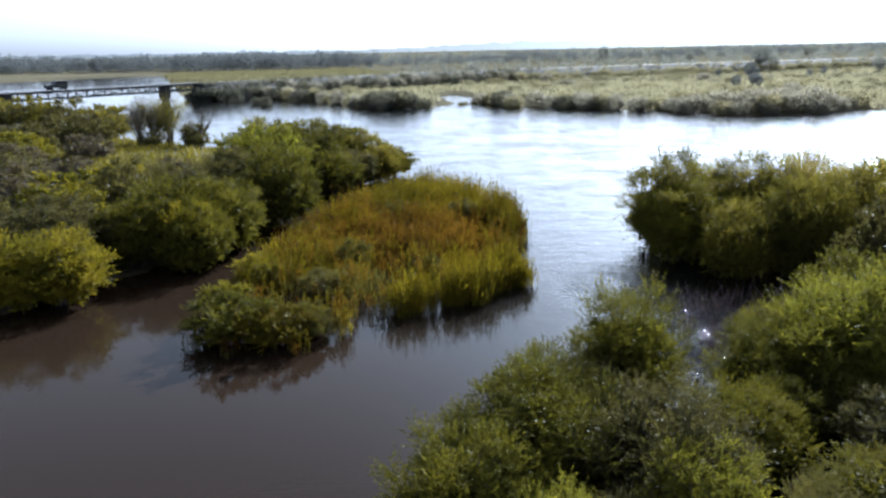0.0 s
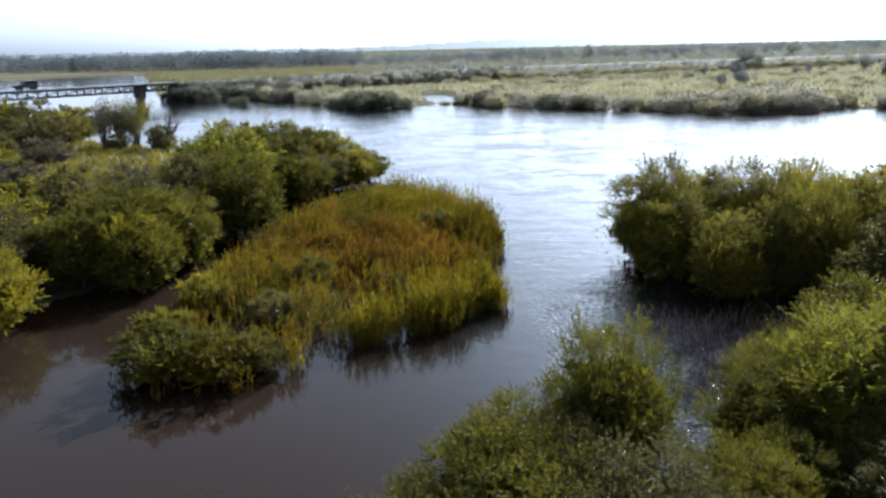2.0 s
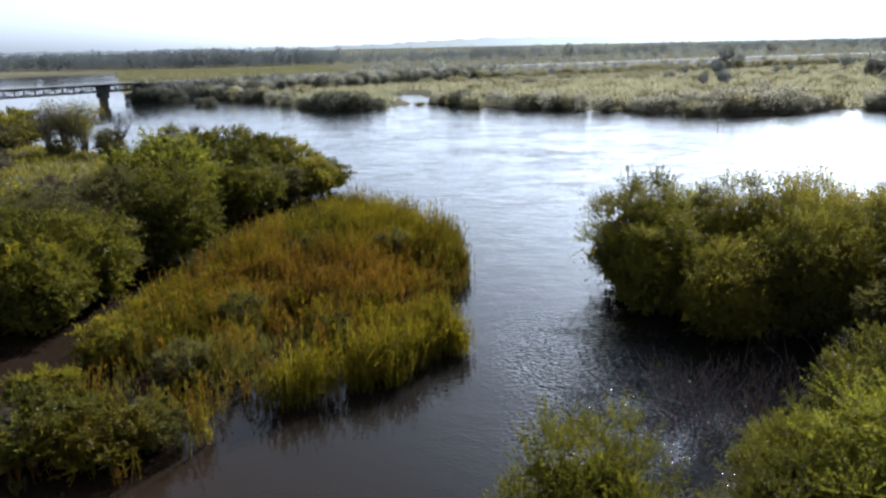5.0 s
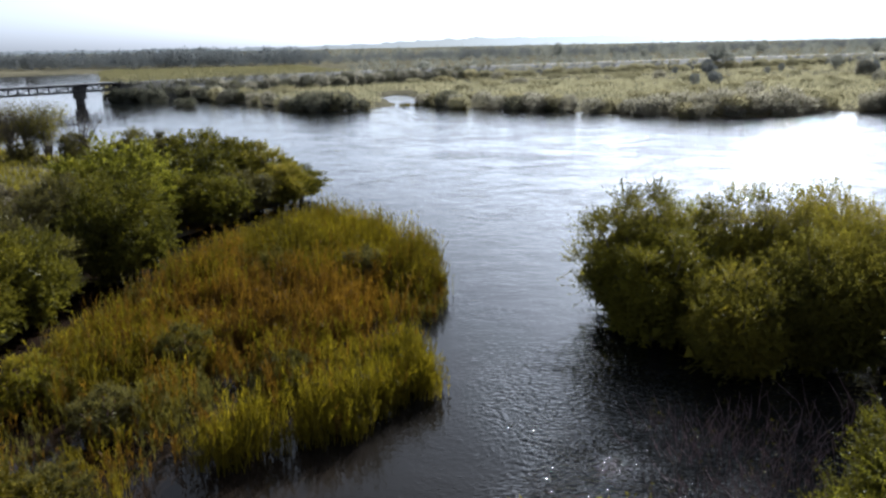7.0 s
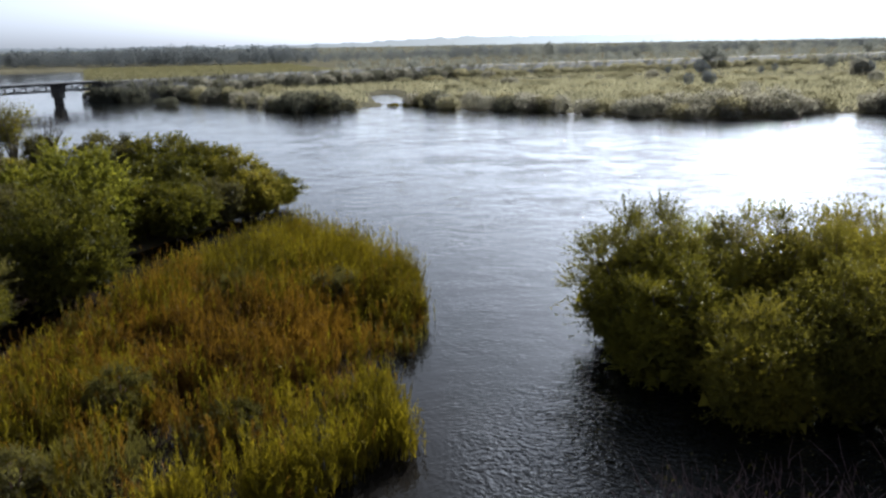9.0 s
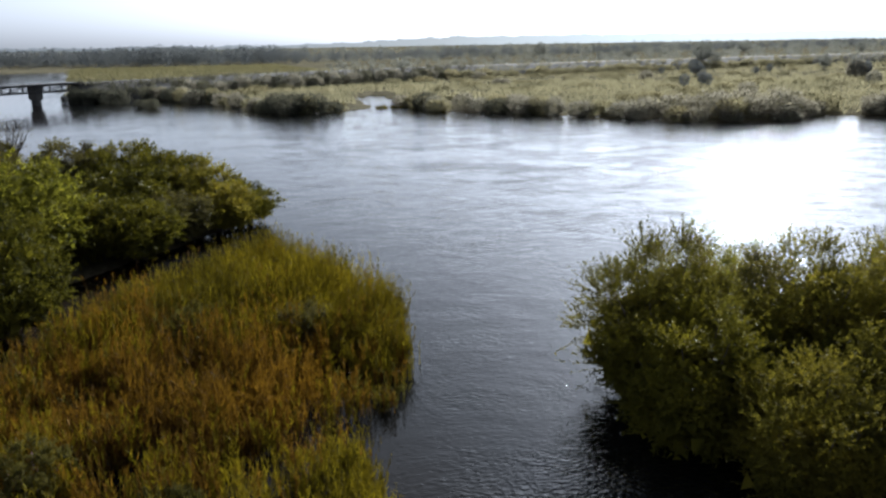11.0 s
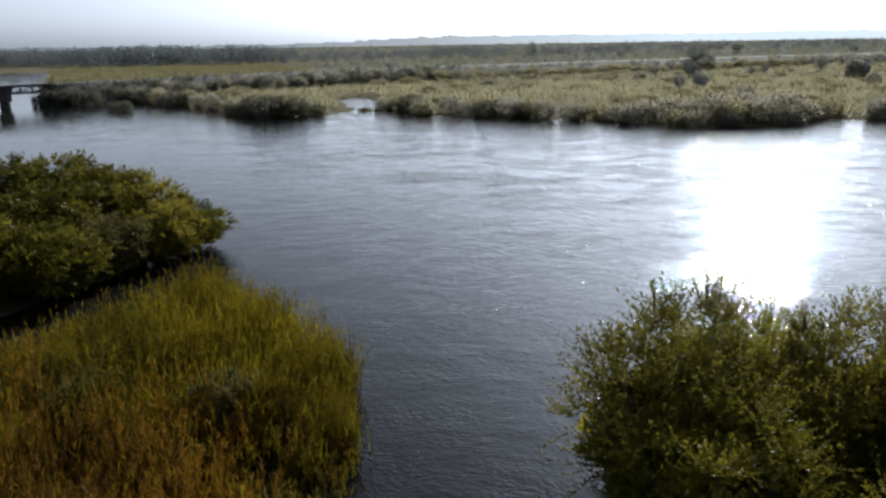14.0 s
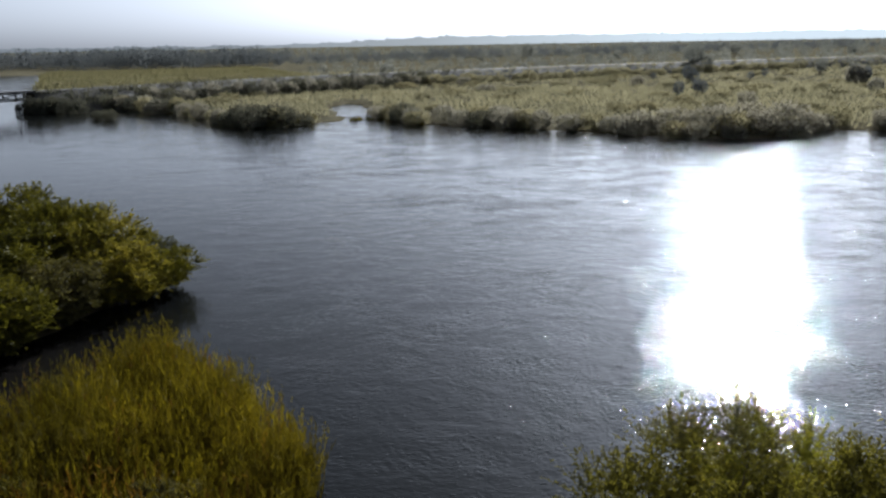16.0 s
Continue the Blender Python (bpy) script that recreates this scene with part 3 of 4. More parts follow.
row_spots = [
    (-10.9, 46.6, 2.7, 5.3, M_WILLOW), (-14.0, 54.6, 3.5, 6.4, M_WILLOW_LIGHT), (-9.6, 57.6, 2.4, 3.8, M_WILLOW), (-6.6, 63.6, 2.3, 3.4, M_WILLOW_DARK),
    (-8.8, 66.2, 2.8, 4.4, M_WILLOW_DARK), (-11.6, 62.4, 3.0, 4.4, M_WILLOW), (-13.6, 68.5, 3.1, 4.9, M_WILLOW), (-17.4, 69.5, 3.2, 4.9, M_WILLOW_GREY), (-14.6, 49.5, 2.9, 4.4, M_WILLOW_GREY),
    (-15.0, 39.4, 3.1, 4.2, M_WILLOW), (-18.8, 30.8, 2.7, 3.3, M_WILLOW_GOLD), (-19.5, 36.0, 2.9, 3.8, M_WILLOW_GREY), (-16.0, 44.0, 2.6, 4.2, M_WILLOW_GREY), (-22.5, 31.0, 2.8, 3.6, M_WILLOW_GOLD), (-15.6, 58.5, 2.6, 4.0, M_WILLOW), (-5.6, 65.6, 2.1, 3.0, M_WILLOW), (-8.4, 61.0, 2.1, 3.3, M_WILLOW_GREY), (-10.8, 66.4, 2.6, 4.6, M_WILLOW), (-11.6, 57.6, 2.4, 4.0, M_WILLOW), (-13.0, 42.4, 2.3, 3.6, M_WILLOW_GREY), (-13.6, 37.6, 1.9, 3.4, M_WILLOW_GOLD), (-16.2, 37.0, 2.2, 3.4, M_WILLOW),
    (-13.0, 36.9, 2.2, 3.5, M_WILLOW), (-12.6, 40.2, 2.4, 4.1, M_WILLOW), (-17.0, 31.2, 2.2, 3.3, M_WILLOW_GOLD), (-19.4, 33.6, 2.6, 3.6, M_WILLOW_GREY)]
plant_out(NEAR, [(x, y, max(-0.25, spot_z(x, y)), r, h, m, i % 4) for i, (x, y, r, h, m) in enumerate(near_spots)],
          "dense green willow bush with narrow leaves, flooded at its foot", "bush", "willow bushes by the river")

ISLE = [(shrub("flooded_willow", 61 + i, 2.6, 4.8, 70, 31, 26, 0.088, 8, 80, M_WILLOW_DARK, low=0.7, stems=14, core=30, skirt=0.42), 2.6, 4.8) for i in range(3)]
plant_out(ISLE, [(x, y, -0.25, r * 0.93, h, m, i % 3) for i, (x, y, r, h, m) in enumerate(isle_spots)],
          "tall dense green willow standing deep in the flood", "bush", "flooded willows in midstream")

INLET = [(shrub("inlet_willow", 81 + i, 2.6, 4.2, 50, 26, 19, 0.12, 6, 70, M_WILLOW, low=0.75), 2.6, 4.2) for i in range(3)]
plant_out(INLET, [(x, y, max(-0.25, spot_z(x, y)), r * 0.95, h * 0.96, m, i % 3) for i, (x, y, r, h, m) in enumerate([p for p in row_spots if p[1] < 52])],
          "spreading green willow overhanging the brown inlet water", "bush", "willows round the inlet")
ROW = [(shrub("shore_willow", 31 + i, 2.6, 4.0, 44, 20, 18, 0.16, 8, 60, M_WILLOW, low=0.9), 2.6, 4.0) for i in range(3)]
plant_out(ROW, [(x, y, max(-0.2, spot_z(x, y)), r, h * 0.82, m, i % 3) for i, (x, y, r, h, m) in enumerate([p for p in row_spots if p[1] >= 52] + outer_spots)],
          "dark green willow leaning over the water", "bush", "willows along the river")

# ---- bushes farther back on the grassy bank ----
MID = [(shrub("bank_bush", 41 + i, 2.6, 3.8, 20, 15, 12, 0.25, 5, 30, M_WILLOW_GREY), 2.6, 3.8) for i in range(3)]
rng = np.random.default_rng(5)
mid_spots = [(-23, 42.5, 2.8, 3.5, M_WILLOW_GOLD), (-21, 48, 2.8, 3.6, M_WILLOW_GREY), (-26, 37, 2.8, 3.6, M_WILLOW_GREY), (-28, 46, 3, 3.4, M_BARE), (-24.5, 53.5, 2.4, 2.4, M_WILLOW_GOLD),
             (-31, 59, 2.4, 2.2, M_BARE), (-26, 60, 1.5, 1.5, M_WILLOW_GOLD), (-32, 52, 3, 3.4, M_WILLOW_GREY), (-20.5, 54.5, 2.2, 2.6, M_BARE), (-37, 62, 3, 3.2, M_BARE),
             (-36, 44, 3, 3.6, M_WILLOW_GREY), (-41, 70, 3, 3.4, M_WILLOW_GOLD), (-37, 75, 2.6, 2.6, M_BARE), (-45, 78, 3.2, 3.4, M_WILLOW_GREY), (-43, 88, 3, 3.6, M_WILLOW_GREY), (-49, 66, 3.2, 3.3, M_BARE),
             (-29.6, 84.5, 1.6, 2.8, M_WILLOW_GREY), (-34.5, 84.5, 1.6, 1.8, M_WILLOW_GREY)]
mid_spots += [(-44 - 41 * k / 11 + rng.normal() * 0.8, 97.5 + 31 * k / 11 + rng.normal() * 0.8, rng.uniform(2.6, 3.4), rng.uniform(3.8, 4.8), [M_WILLOW_DARK, M_WILLOW_GREY][k % 2]) for k in range(12)]
while len(mid_spots) < 64:
    x, y = rng.uniform(-120, -38), rng.uniform(50, 130)
    if inside_by(LEFT_BANK, np.array([x]), np.array([y]))[0] > 2.5 and x < -0.52 * y + 8 and not (x > -38 and y > 60) and all(math.hypot(x - s[0], y - s[1]) > 4 for s in mid_spots):
        mid_spots.append((x, y, rng.uniform(2.6, 3.6), rng.uniform(2.6, 3.8), [M_WILLOW_DARK, M_BARE, M_WILLOW_GOLD, M_WILLOW_GREY, M_BARE][len(mid_spots) % 5]))
plant_out(MID, [(x, y, spot_z(x, y), r, h, m, i % 3) for i, (x, y, r, h, m) in enumerate(mid_spots)],
          "olive-green bush on the overgrown river bank", "bush", "bushes on the bank")


def fan_tree(seed, tall, spread, stems, leaves, material):
    """Several slim stems fanning from one root, each with side twigs and a loose head of leaves."""
    rng = np.random.default_rng(seed)
    root = new("bank_tree")
    heads = []
    for k in range(stems):
        u = k * 2.4 + rng.uniform(-0.3, 0.3)
        out = spread * rng.uniform(0.25, 1.0)
        tip = Vector((math.cos(u) * out, math.sin(u) * out, tall * rng.uniform(0.75, 1.0)))
        mid = Vector((tip.x * 0.35, tip.y * 0.35, tip.z * 0.5))
        verts, faces = [], []
        tube(verts, faces, [Vector((tip.x * 0.06, tip.y * 0.06, -0.3)), mid, tip], [0.13, 0.075, 0.018], 6)
        for j in range(7):
            s = 0.35 + 0.09 * j
            p = mid.lerp(tip, max(0.0, 2 * s - 1)) if s > 0.5 else mid * (2 * s)
            q = p + Vector((rng.normal() * 0.5, rng.normal() * 0.5, rng.uniform(0.4, 1.0))) * tall * 0.16
            tube(verts, faces, [p, q], [0.036, 0.012], 4)
            heads.append(np.array(q))
        heads.append(np.array(tip))
        child("stem", mesh_of("stem", verts, faces, M_BARK), root)
    if leaves:
        c = np.repeat(np.array(heads), leaves, 0)
        base = c + rng.normal(size=c.shape) * [0.5, 0.5, 0.45]
        ln = rng.uniform(0.10, 0.2, len(base))
        child("crown", loose_mesh("crown", leaf_shapes(base, unit(rng.normal(size=base.shape) + [0, 0, 0.5]), ln, ln * 0.5, rng), material), root)
    return root


TREE = [(fan_tree(61 + i, 5.0, 2.5, 10, 78, M_WILLOW_GREY), 2.1, 5.0) for i in range(2)]
plant_out(TREE, [(x, y, spot_z(x, y), r, h, m, i % 2) for i, (x, y, r, h, m) in enumerate([(-34.0, 88.4, 1.9, 4.9, M_WILLOW_DARK), (-35.5, 87.7, 1.8, 5.2, M_WILLOW_GREY), (-37.4, 88.0, 1.6, 4.5, M_BARE), (-31.0, 86.2, 1.2, 2.8, M_WILLOW_GREY)])],
          "airy small tree with upright stems on the bank", "tree", "small trees on the bank")


# ---- a bare tree on the bank ----
ob = fan_tree(7, 4.7, 1.3, 9, 4, M_BARE)
ob.name = "bare_tree"
ob.matrix_basis = pose(-29.9, 86.0, spot_z(-29.9, 86.0), 0, 15, 0)
tagged(ob, "nearly leafless grey tree leaning over the bank", "tree")


# ---- flooded bare shrub between the willow clumps ----
def twig_shrub(seed, radius, tall, shoots):
    rng = np.random.default_rng(seed)
    root = new("flooded_shrub")
    verts, faces = [], []
    for k in range(shoots):
        u, r = rng.uniform(0, math.tau), radius * math.sqrt(rng.uniform(0, 1))
        foot = Vector((r * math.cos(u), r * math.sin(u), -0.4))
        way = Vector((rng.normal() * 0.5, rng.normal() * 0.5, 1)).normalized()
        ln = tall * rng.uniform(0.7, 1.5)
        tube(verts, faces, [foot, foot + way * ln * 0.6, foot + way * ln + Vector(rng.normal(size=3)) * 0.1], [0.011, 0.008, 0.003], 3)
    child("brushwood", mesh_of("brushwood", verts, faces, M_TWIG), root)
    n = shoots // 2
    u, r = rng.uniform(0, math.tau, n), radius * np.sqrt(rng.uniform(0, 1, n))
    base = np.stack([r * np.cos(u), r * np.sin(u), rng.uniform(0.1, tall, n)], -1)
    ln = rng.uniform(0.06, 0.12, n)
    child("crown", loose_mesh("crown", leaf_shapes(base, unit(rng.normal(size=(n, 3))), ln, ln * 0.4, rng), M_REED_GREY), root, "few small dull leaves")
    return root


tw = twig_shrub(8, 1.7, 0.95, 110)
for i, (x, y, s) in enumerate([(11.4, 28.4, 1.0), (12.6, 30.2, 1.0), (9.9, 26.6, 0.8), (13.6, 28.0, 1.1), (15.6, 30.0, 1.0), (10.6, 30.0, 0.9), (12.2, 26.8, 0.9)]):
    m = pose(x, y, 0, 0, 0, 70 * i) @ Matrix.Diagonal((s, s, 1, 1))
    clump = copy_thing(tw, m) if i else tw
    clump.matrix_basis = m
    tagged(clump, "sparse reddish twigs of a shrub drowned in the river", "shrub", "flooded shrubs")


# ---- the reed island ----
def reed_bed(name, points, talls, material, label, seed, lean=0.12, leaves=15, size=0.21):
    """Upright leafy shoots, one after another, over the given points."""
    rng = np.random.default_rng(seed)
    n = len(points)
    top = rng.normal(size=(n, 3)) * lean
    top[:, 2] = 1
    top = unit(top)
    foot = np.column_stack([points, np.full(n, -0.05)])
    side = unit(np.cross(top, rng.normal(size=(n, 3)))) * 0.012
    tip = foot + top * talls[:, None]
    stem = np.stack([foot - side, foot + side, tip], 1)
    s = rng.uniform(0.3, 1.0, (n, leaves))
    base = foot[:, None] + top[:, None] * (talls[:, None] * s)[..., None]
    way = rng.normal(size=(n, leaves, 3)) * 0.42
    way[..., 2] += 1.1
    base, way = base.reshape(-1, 3), unit(way.reshape(-1, 3))
    ln = size * rng.uniform(0.6, 1.25, len(base))
    q = np.concatenate([stem, leaf_shapes(base, way, ln, ln * rng.uniform(0.11, 0.17, len(base)), rng)])
    return tagged(new(name, loose_mesh(name, q, material)), label, "reeds", kind="stuff")


rng = np.random.default_rng(21)
cand = np.column_stack([rng.uniform(-11, 5.5, 17000), rng.uniform(24, 56.5, 17000)])  # one spot a plant
depth = inside_by(REED_ISLAND, cand[:, 0], cand[:, 1]) + 0.6 * ripple(cand[:, 0] * 2.5, cand[:, 1] * 2.5)
cand, depth = cand[depth > 0], depth[depth > 0]
cx, cy = cand.T
clump = ripple(cx * 3.1 + 5, cy * 2.7) + 0.7 * ripple(cx * 7, cy * 6.1)  # about -1.5 to 1.5
hedge = np.exp(-(off_line([(-1.6, 29.4), (1.4, 31.4), (3.3, 33.4), (3.4, 35.4)], cx, cy) / 1.0) ** 2)  # dense young growth along one shore
back = np.clip((cy - 41) / 6, 0, 1)
south = np.clip((35 - cy) / 5, 0, 1) * (1 - hedge)
tan_heart = np.exp(-(((cx + 1.4) / 4.4) ** 2 + ((cy - 40) / 4.8) ** 2)) + 0.5 * np.exp(-(((cx + 6.5) / 2.4) ** 2 + ((cy - 43) / 6) ** 2))
keep = rng.uniform(0, 1, len(cx)) < np.clip(0.25 + 0.42 * clump + 0.75 * hedge + 0.40 * back + 0.30 * tan_heart - 0.30 * south - 0.25 * np.clip((28.6 - cy) / 2, 0, 1), 0.05, 1)
cx, cy, clump, hedge, back, south, tan_heart, depth = [v[keep] for v in (cx, cy, clump, hedge, back, south, tan_heart, depth)]
tall = (1.2 + 0.38 * clump + 0.55 * hedge + 0.75 * back - 0.15 * south) * rng.uniform(0.55, 1.25, len(cx)) * np.clip(0.6 + depth / 1.5, 0.6, 1)
which = rng.uniform(0, 1, len(cx))
is_tan = which < np.clip(tan_heart * 0.95 + 0.11 + 0.16 * south - 0.8 * hedge - 0.25 * back, 0.03, 0.92)
is_grey = ~is_tan & (ripple(cx * 1.7 + 9, cy * 1.9 + 4) + 0.85 * south + rng.normal(size=len(cx)) * 0.3 > 0.55) & (hedge < 0.4)
is_gold = ~is_tan & ~is_grey & (rng.uniform(0, 1, len(cx)) < np.clip(0.32 - 0.14 * back + 0.3 * ripple(cx * 2.3, cy * 2.1 + 7) + 0.25 * hedge - 0.22 * south, 0, 1))


def plants(mask, shoots, spread):
    """Each plant is a small sheaf of shoots of nearly one height."""
    r = np.random.default_rng(int(mask.sum()))
    xy = np.repeat(np.column_stack([cx, cy])[mask], shoots, 0)
    xy = xy + r.normal(size=xy.shape) * spread
    return xy, np.repeat(tall[mask], shoots) * r.uniform(0.65, 1.12, len(xy))


for name, mask, shoots, spread, mat, label, lean in [
        ("green_reeds", ~is_tan & ~is_grey & ~is_gold, 5, 0.12, M_REED, "yellow-green reeds and young willow shoots in shallow water", 0.14),
        ("golden_reeds", is_gold, 5, 0.13, M_REED_GOLD, "bright yellow-green young shoots among the reeds", 0.16),
        ("tan_reeds", is_tan, 5, 0.13, M_REED_TAN, "dry orange-tan reeds in the heart of the reed bed", 0.10),
        ("grey_reeds", is_grey, 5, 0.18, M_REED_GREY, "faded grey-green weeds among the reeds", 0.28)]:
    xy, high = plants(mask, shoots, spread)
    reed_bed(name, xy, high * (0.8 if mat == M_REED_GREY else 1.0), mat, label, 31 + len(name), lean)

SMALL = [(shrub("low_willow", 71 + i, 1.3, 1.9, 22, 26, 20, 0.085, 3, 20, M_REED_GREY, M_TWIG, 0.25), 1.3, 1.9) for i in range(2)]
plant_out(SMALL, [(x, y, -0.1, r * 0.85, h * 0.85, m, i % 2) for i, (x, y, r, h, m) in enumerate([
    (-8.1, 26.5, 2.2, 2.2, M_WILLOW), (-6.3, 26.4, 2.0, 1.8, M_REED), (-8.8, 28.6, 1.4, 2.0, M_WILLOW_GOLD), (-5.2, 27.0, 1.2, 1.6, M_REED_GREY),
    (-8.7, 33.0, 1.4, 2.0, M_WILLOW_GOLD), (-4.6, 35.4, 1.2, 2.0, M_REED_GREY), (-5.6, 31.0, 1.2, 1.8, M_WILLOW_GREY), (-3.4, 45.0, 1.2, 2.1, M_REED_GREY), (0.6, 44.6, 1.3, 2.2, M_WILLOW_GREY), (-1.0, 34.0, 1.0, 1.6, M_REED_GREY)])],
    "low shrub with yellowing grey-green leaves at the reed bed", "shrub", "low shrubs in the reeds")


# ---- grass tussocks on the banks ----
def tussocks(name, spots, size, blades, material, label, seed):
    rng = np.random.default_rng(seed)
    n = len(spots)
    base = np.repeat(spots, blades, 0) + np.column_stack([rng.normal(size=(n * blades, 2)) * size * 0.5, np.zeros(n * blades)])
    way = rng.normal(size=base.shape) * 0.45
    way[:, 2] = 1
    ln = size * rng.uniform(0.5, 1.3, len(base))
    return tagged(new(name, loose_mesh(name, leaf_shapes(base, unit(way), ln, ln * 0.2, rng), material)), label, "grass", kind="stuff")


def scatter(rng, n, x0, x1, y0, y1, poly, inset):
    p = np.column_stack([rng.uniform(x0, x1, n), rng.uniform(y0, y1, n)])
    p = p[inside_by(poly, p[:, 0], p[:, 1]) > inset]
    return np.column_stack([p, land_height(p[:, 0], p[:, 1])])


rng = np.random.default_rng(77)
tussocks("bank_grass", scatter(rng, 5200, -60, -4, 25, 100, LEFT_BANK, 2.6), 0.7, 8, M_GRASS, "tall yellow-green grass on the bank", 78)

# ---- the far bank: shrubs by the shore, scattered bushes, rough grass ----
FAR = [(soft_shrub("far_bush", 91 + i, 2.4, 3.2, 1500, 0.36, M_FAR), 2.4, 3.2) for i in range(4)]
rng = np.random.default_rng(14)
far_spots = []
shore = FAR_BANK[2:27]
for (ax, ay), (bx, by) in zip(shore, shore[1:]):
    n = max(1, int(math.hypot(bx - ax, by - ay) / 2.6))
    for k in range(n):
        s = (k + rng.uniform(0, 0.8)) / n
        x, y = ax + (bx - ax) * s + rng.normal() * 0.8, ay + (by - ay) * s + rng.uniform(0.4, 4.0)
        if abs(x) < 100 and not (-6.5 < x < 3.5 and y < 200):
            # paler leaves to the right stand in for the thicker haze there
            far_spots.append((x, y, rng.uniform(1.8, 3.2), rng.uniform(1.7, 3.0), [M_FAR_SHADE if x < 12 else M_FAR_HAZED, M_FAR, M_FAR_HAZED][len(far_spots) % 3]))
far_spots += [(x, y, r, h, M_FAR_SHADE if x < 20 else M_FAR_HAZED) for x, y, r, h in [
    (-14, 142.5, 3.2, 3.6), (-11, 144, 3.0, 3.2), (-17, 147, 2.8, 3.0), (-64.2, 179.4, 1.6, 2.0), (-61.6, 179.2, 2.2, 3.0), (-59.0, 178.6, 2.3, 3.2), (-60.6, 181.5, 2.3, 3.0), (-60.9, 176.6, 1.8, 3.2), (-58.6, 176.4, 1.9, 3.0), (-56.9, 178.6, 2.2, 3.2),
    (-54.2, 175.0, 1.9, 2.8), (-51.8, 174.2, 2.0, 2.8), (-43.4, 161.4, 1.5, 1.7), (-40.8, 159.0, 1.4, 2.0),
    (63.8, 153, 2.0, 2.6), (54.6, 121.5, 3.4, 3.6), (50.2, 122.5, 2.8, 3.4), (45.6, 121.2, 3.2, 3.6), (41.0, 122.4, 3.4, 3.2),
    (37.0, 124.0, 3.0, 2.8), (22.0, 134.5, 3.0, 2.8), (18.6, 136.6, 2.6, 2.6), (114.5, 207, 3.2, 4.6), (105.2, 184, 2.0, 2.8), (72.0, 122.0, 3.2, 4.2), (27.0, 205, 2.6, 1.8), (24.6, 234, 2.4, 2.2), (66.0, 218, 2.0, 2.4)]]
far_spots += [(-52 + 62 * k / 26 + 3.2 + rng.normal() * 0.5, 186.5 + 55 * k / 26 - 5.0 + rng.normal() * 0.5, rng.uniform(2.0, 3.0), rng.uniform(2.6, 3.9), [M_FAR_SHADE, M_FAR_HAZED][k % 2]) for k in range(27)]
far_spots += [(8 + 150 * k / 33 + rng.normal() * 0.8, 236 + 65 * k / 33 - 1.5 * math.sin(k * 0.1) + rng.normal() * 0.8, rng.uniform(2.4, 3.6), rng.uniform(1.8, 3.0), [M_FAR, M_FAR_GRASS][k % 2]) for k in range(34)]
while len(far_spots) < 320:
    y = 128 + 190 * rng.uniform(0, 1) ** 1.5
    x = rng.uniform(-0.45, 0.75) * y
    d = inside_by(FAR_BANK, np.array([x]), np.array([y]))[0]
    if d > 3 and off_line(ROAD, x, y) > 6 and not (-12 < x < 8 and 145 < y < 192):
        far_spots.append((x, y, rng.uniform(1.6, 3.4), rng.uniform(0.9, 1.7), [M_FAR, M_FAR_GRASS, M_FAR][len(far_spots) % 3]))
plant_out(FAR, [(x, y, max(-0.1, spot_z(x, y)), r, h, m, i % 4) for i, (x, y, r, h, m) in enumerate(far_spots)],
          "grey-green bush on the far marshy bank, paled to imitate haze", "bush", "bushes on the far bank")
FAR_TREE = [(soft_shrub("far_tree", 121 + i, 2.2, 5.0, 1300, 0.34, M_FAR_HAZED, 0.7, 3), 2.2, 5.0) for i in range(3)]
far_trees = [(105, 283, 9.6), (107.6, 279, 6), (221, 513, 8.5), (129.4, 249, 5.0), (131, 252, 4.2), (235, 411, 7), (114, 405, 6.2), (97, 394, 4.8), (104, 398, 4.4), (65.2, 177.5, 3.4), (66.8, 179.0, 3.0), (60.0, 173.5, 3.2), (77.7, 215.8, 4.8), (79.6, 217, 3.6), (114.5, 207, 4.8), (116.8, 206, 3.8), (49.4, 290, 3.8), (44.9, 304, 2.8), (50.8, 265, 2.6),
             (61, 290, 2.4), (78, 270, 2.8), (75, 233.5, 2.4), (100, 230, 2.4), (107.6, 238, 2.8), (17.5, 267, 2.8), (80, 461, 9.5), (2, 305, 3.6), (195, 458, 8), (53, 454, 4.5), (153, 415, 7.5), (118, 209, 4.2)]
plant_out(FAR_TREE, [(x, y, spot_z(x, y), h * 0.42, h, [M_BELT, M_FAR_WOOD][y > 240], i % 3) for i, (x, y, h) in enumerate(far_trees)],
          "lone grey-green tree on the far marsh, tinted to imitate haze", "tree", "trees on the far plain")
spots = np.concatenate([scatter(rng, 10000, -110, 150, 112, 210, FAR_BANK, 0.5), scatter(rng, 8000, -160, 280, 200, 340, FAR_BANK, 3)])
spots = spots[(off_line(ROAD, spots[:, 0], spots[:, 1]) > 5) & (spots[:, 2] > 0.02)]
spots = spots[~((spots[:, 0] > -4.5) & (spots[:, 0] < 1.5) & (spots[:, 1] > 140) & (spots[:, 1] < 186))]
reed_field = [(-66, 196), (-74, 203), (-100, 264), (-157, 400), (-60, 420), (-20, 300), (-22, 238)]
reeds = scatter(rng, 9000, -160, -10, 190, 420, reed_field, 1.0)
reeds = reeds[(off_line(ROAD, reeds[:, 0], reeds[:, 1]) > 9) & (inside_by(FAR_BANK, reeds[:, 0], reeds[:, 1]) > 1.0)]
tussocks("upstream_reeds", reeds, 1.5, 6, M_FAR_REED, "yellow-green reeds on the flat behind the bridge", 81)
spit = scatter(rng, 500, -9, 10, 139, 152, FAR_BANK, 0.2)
spit = spit[(spit[:, 0] < -6.5) | (spit[:, 0] > -1.0)]
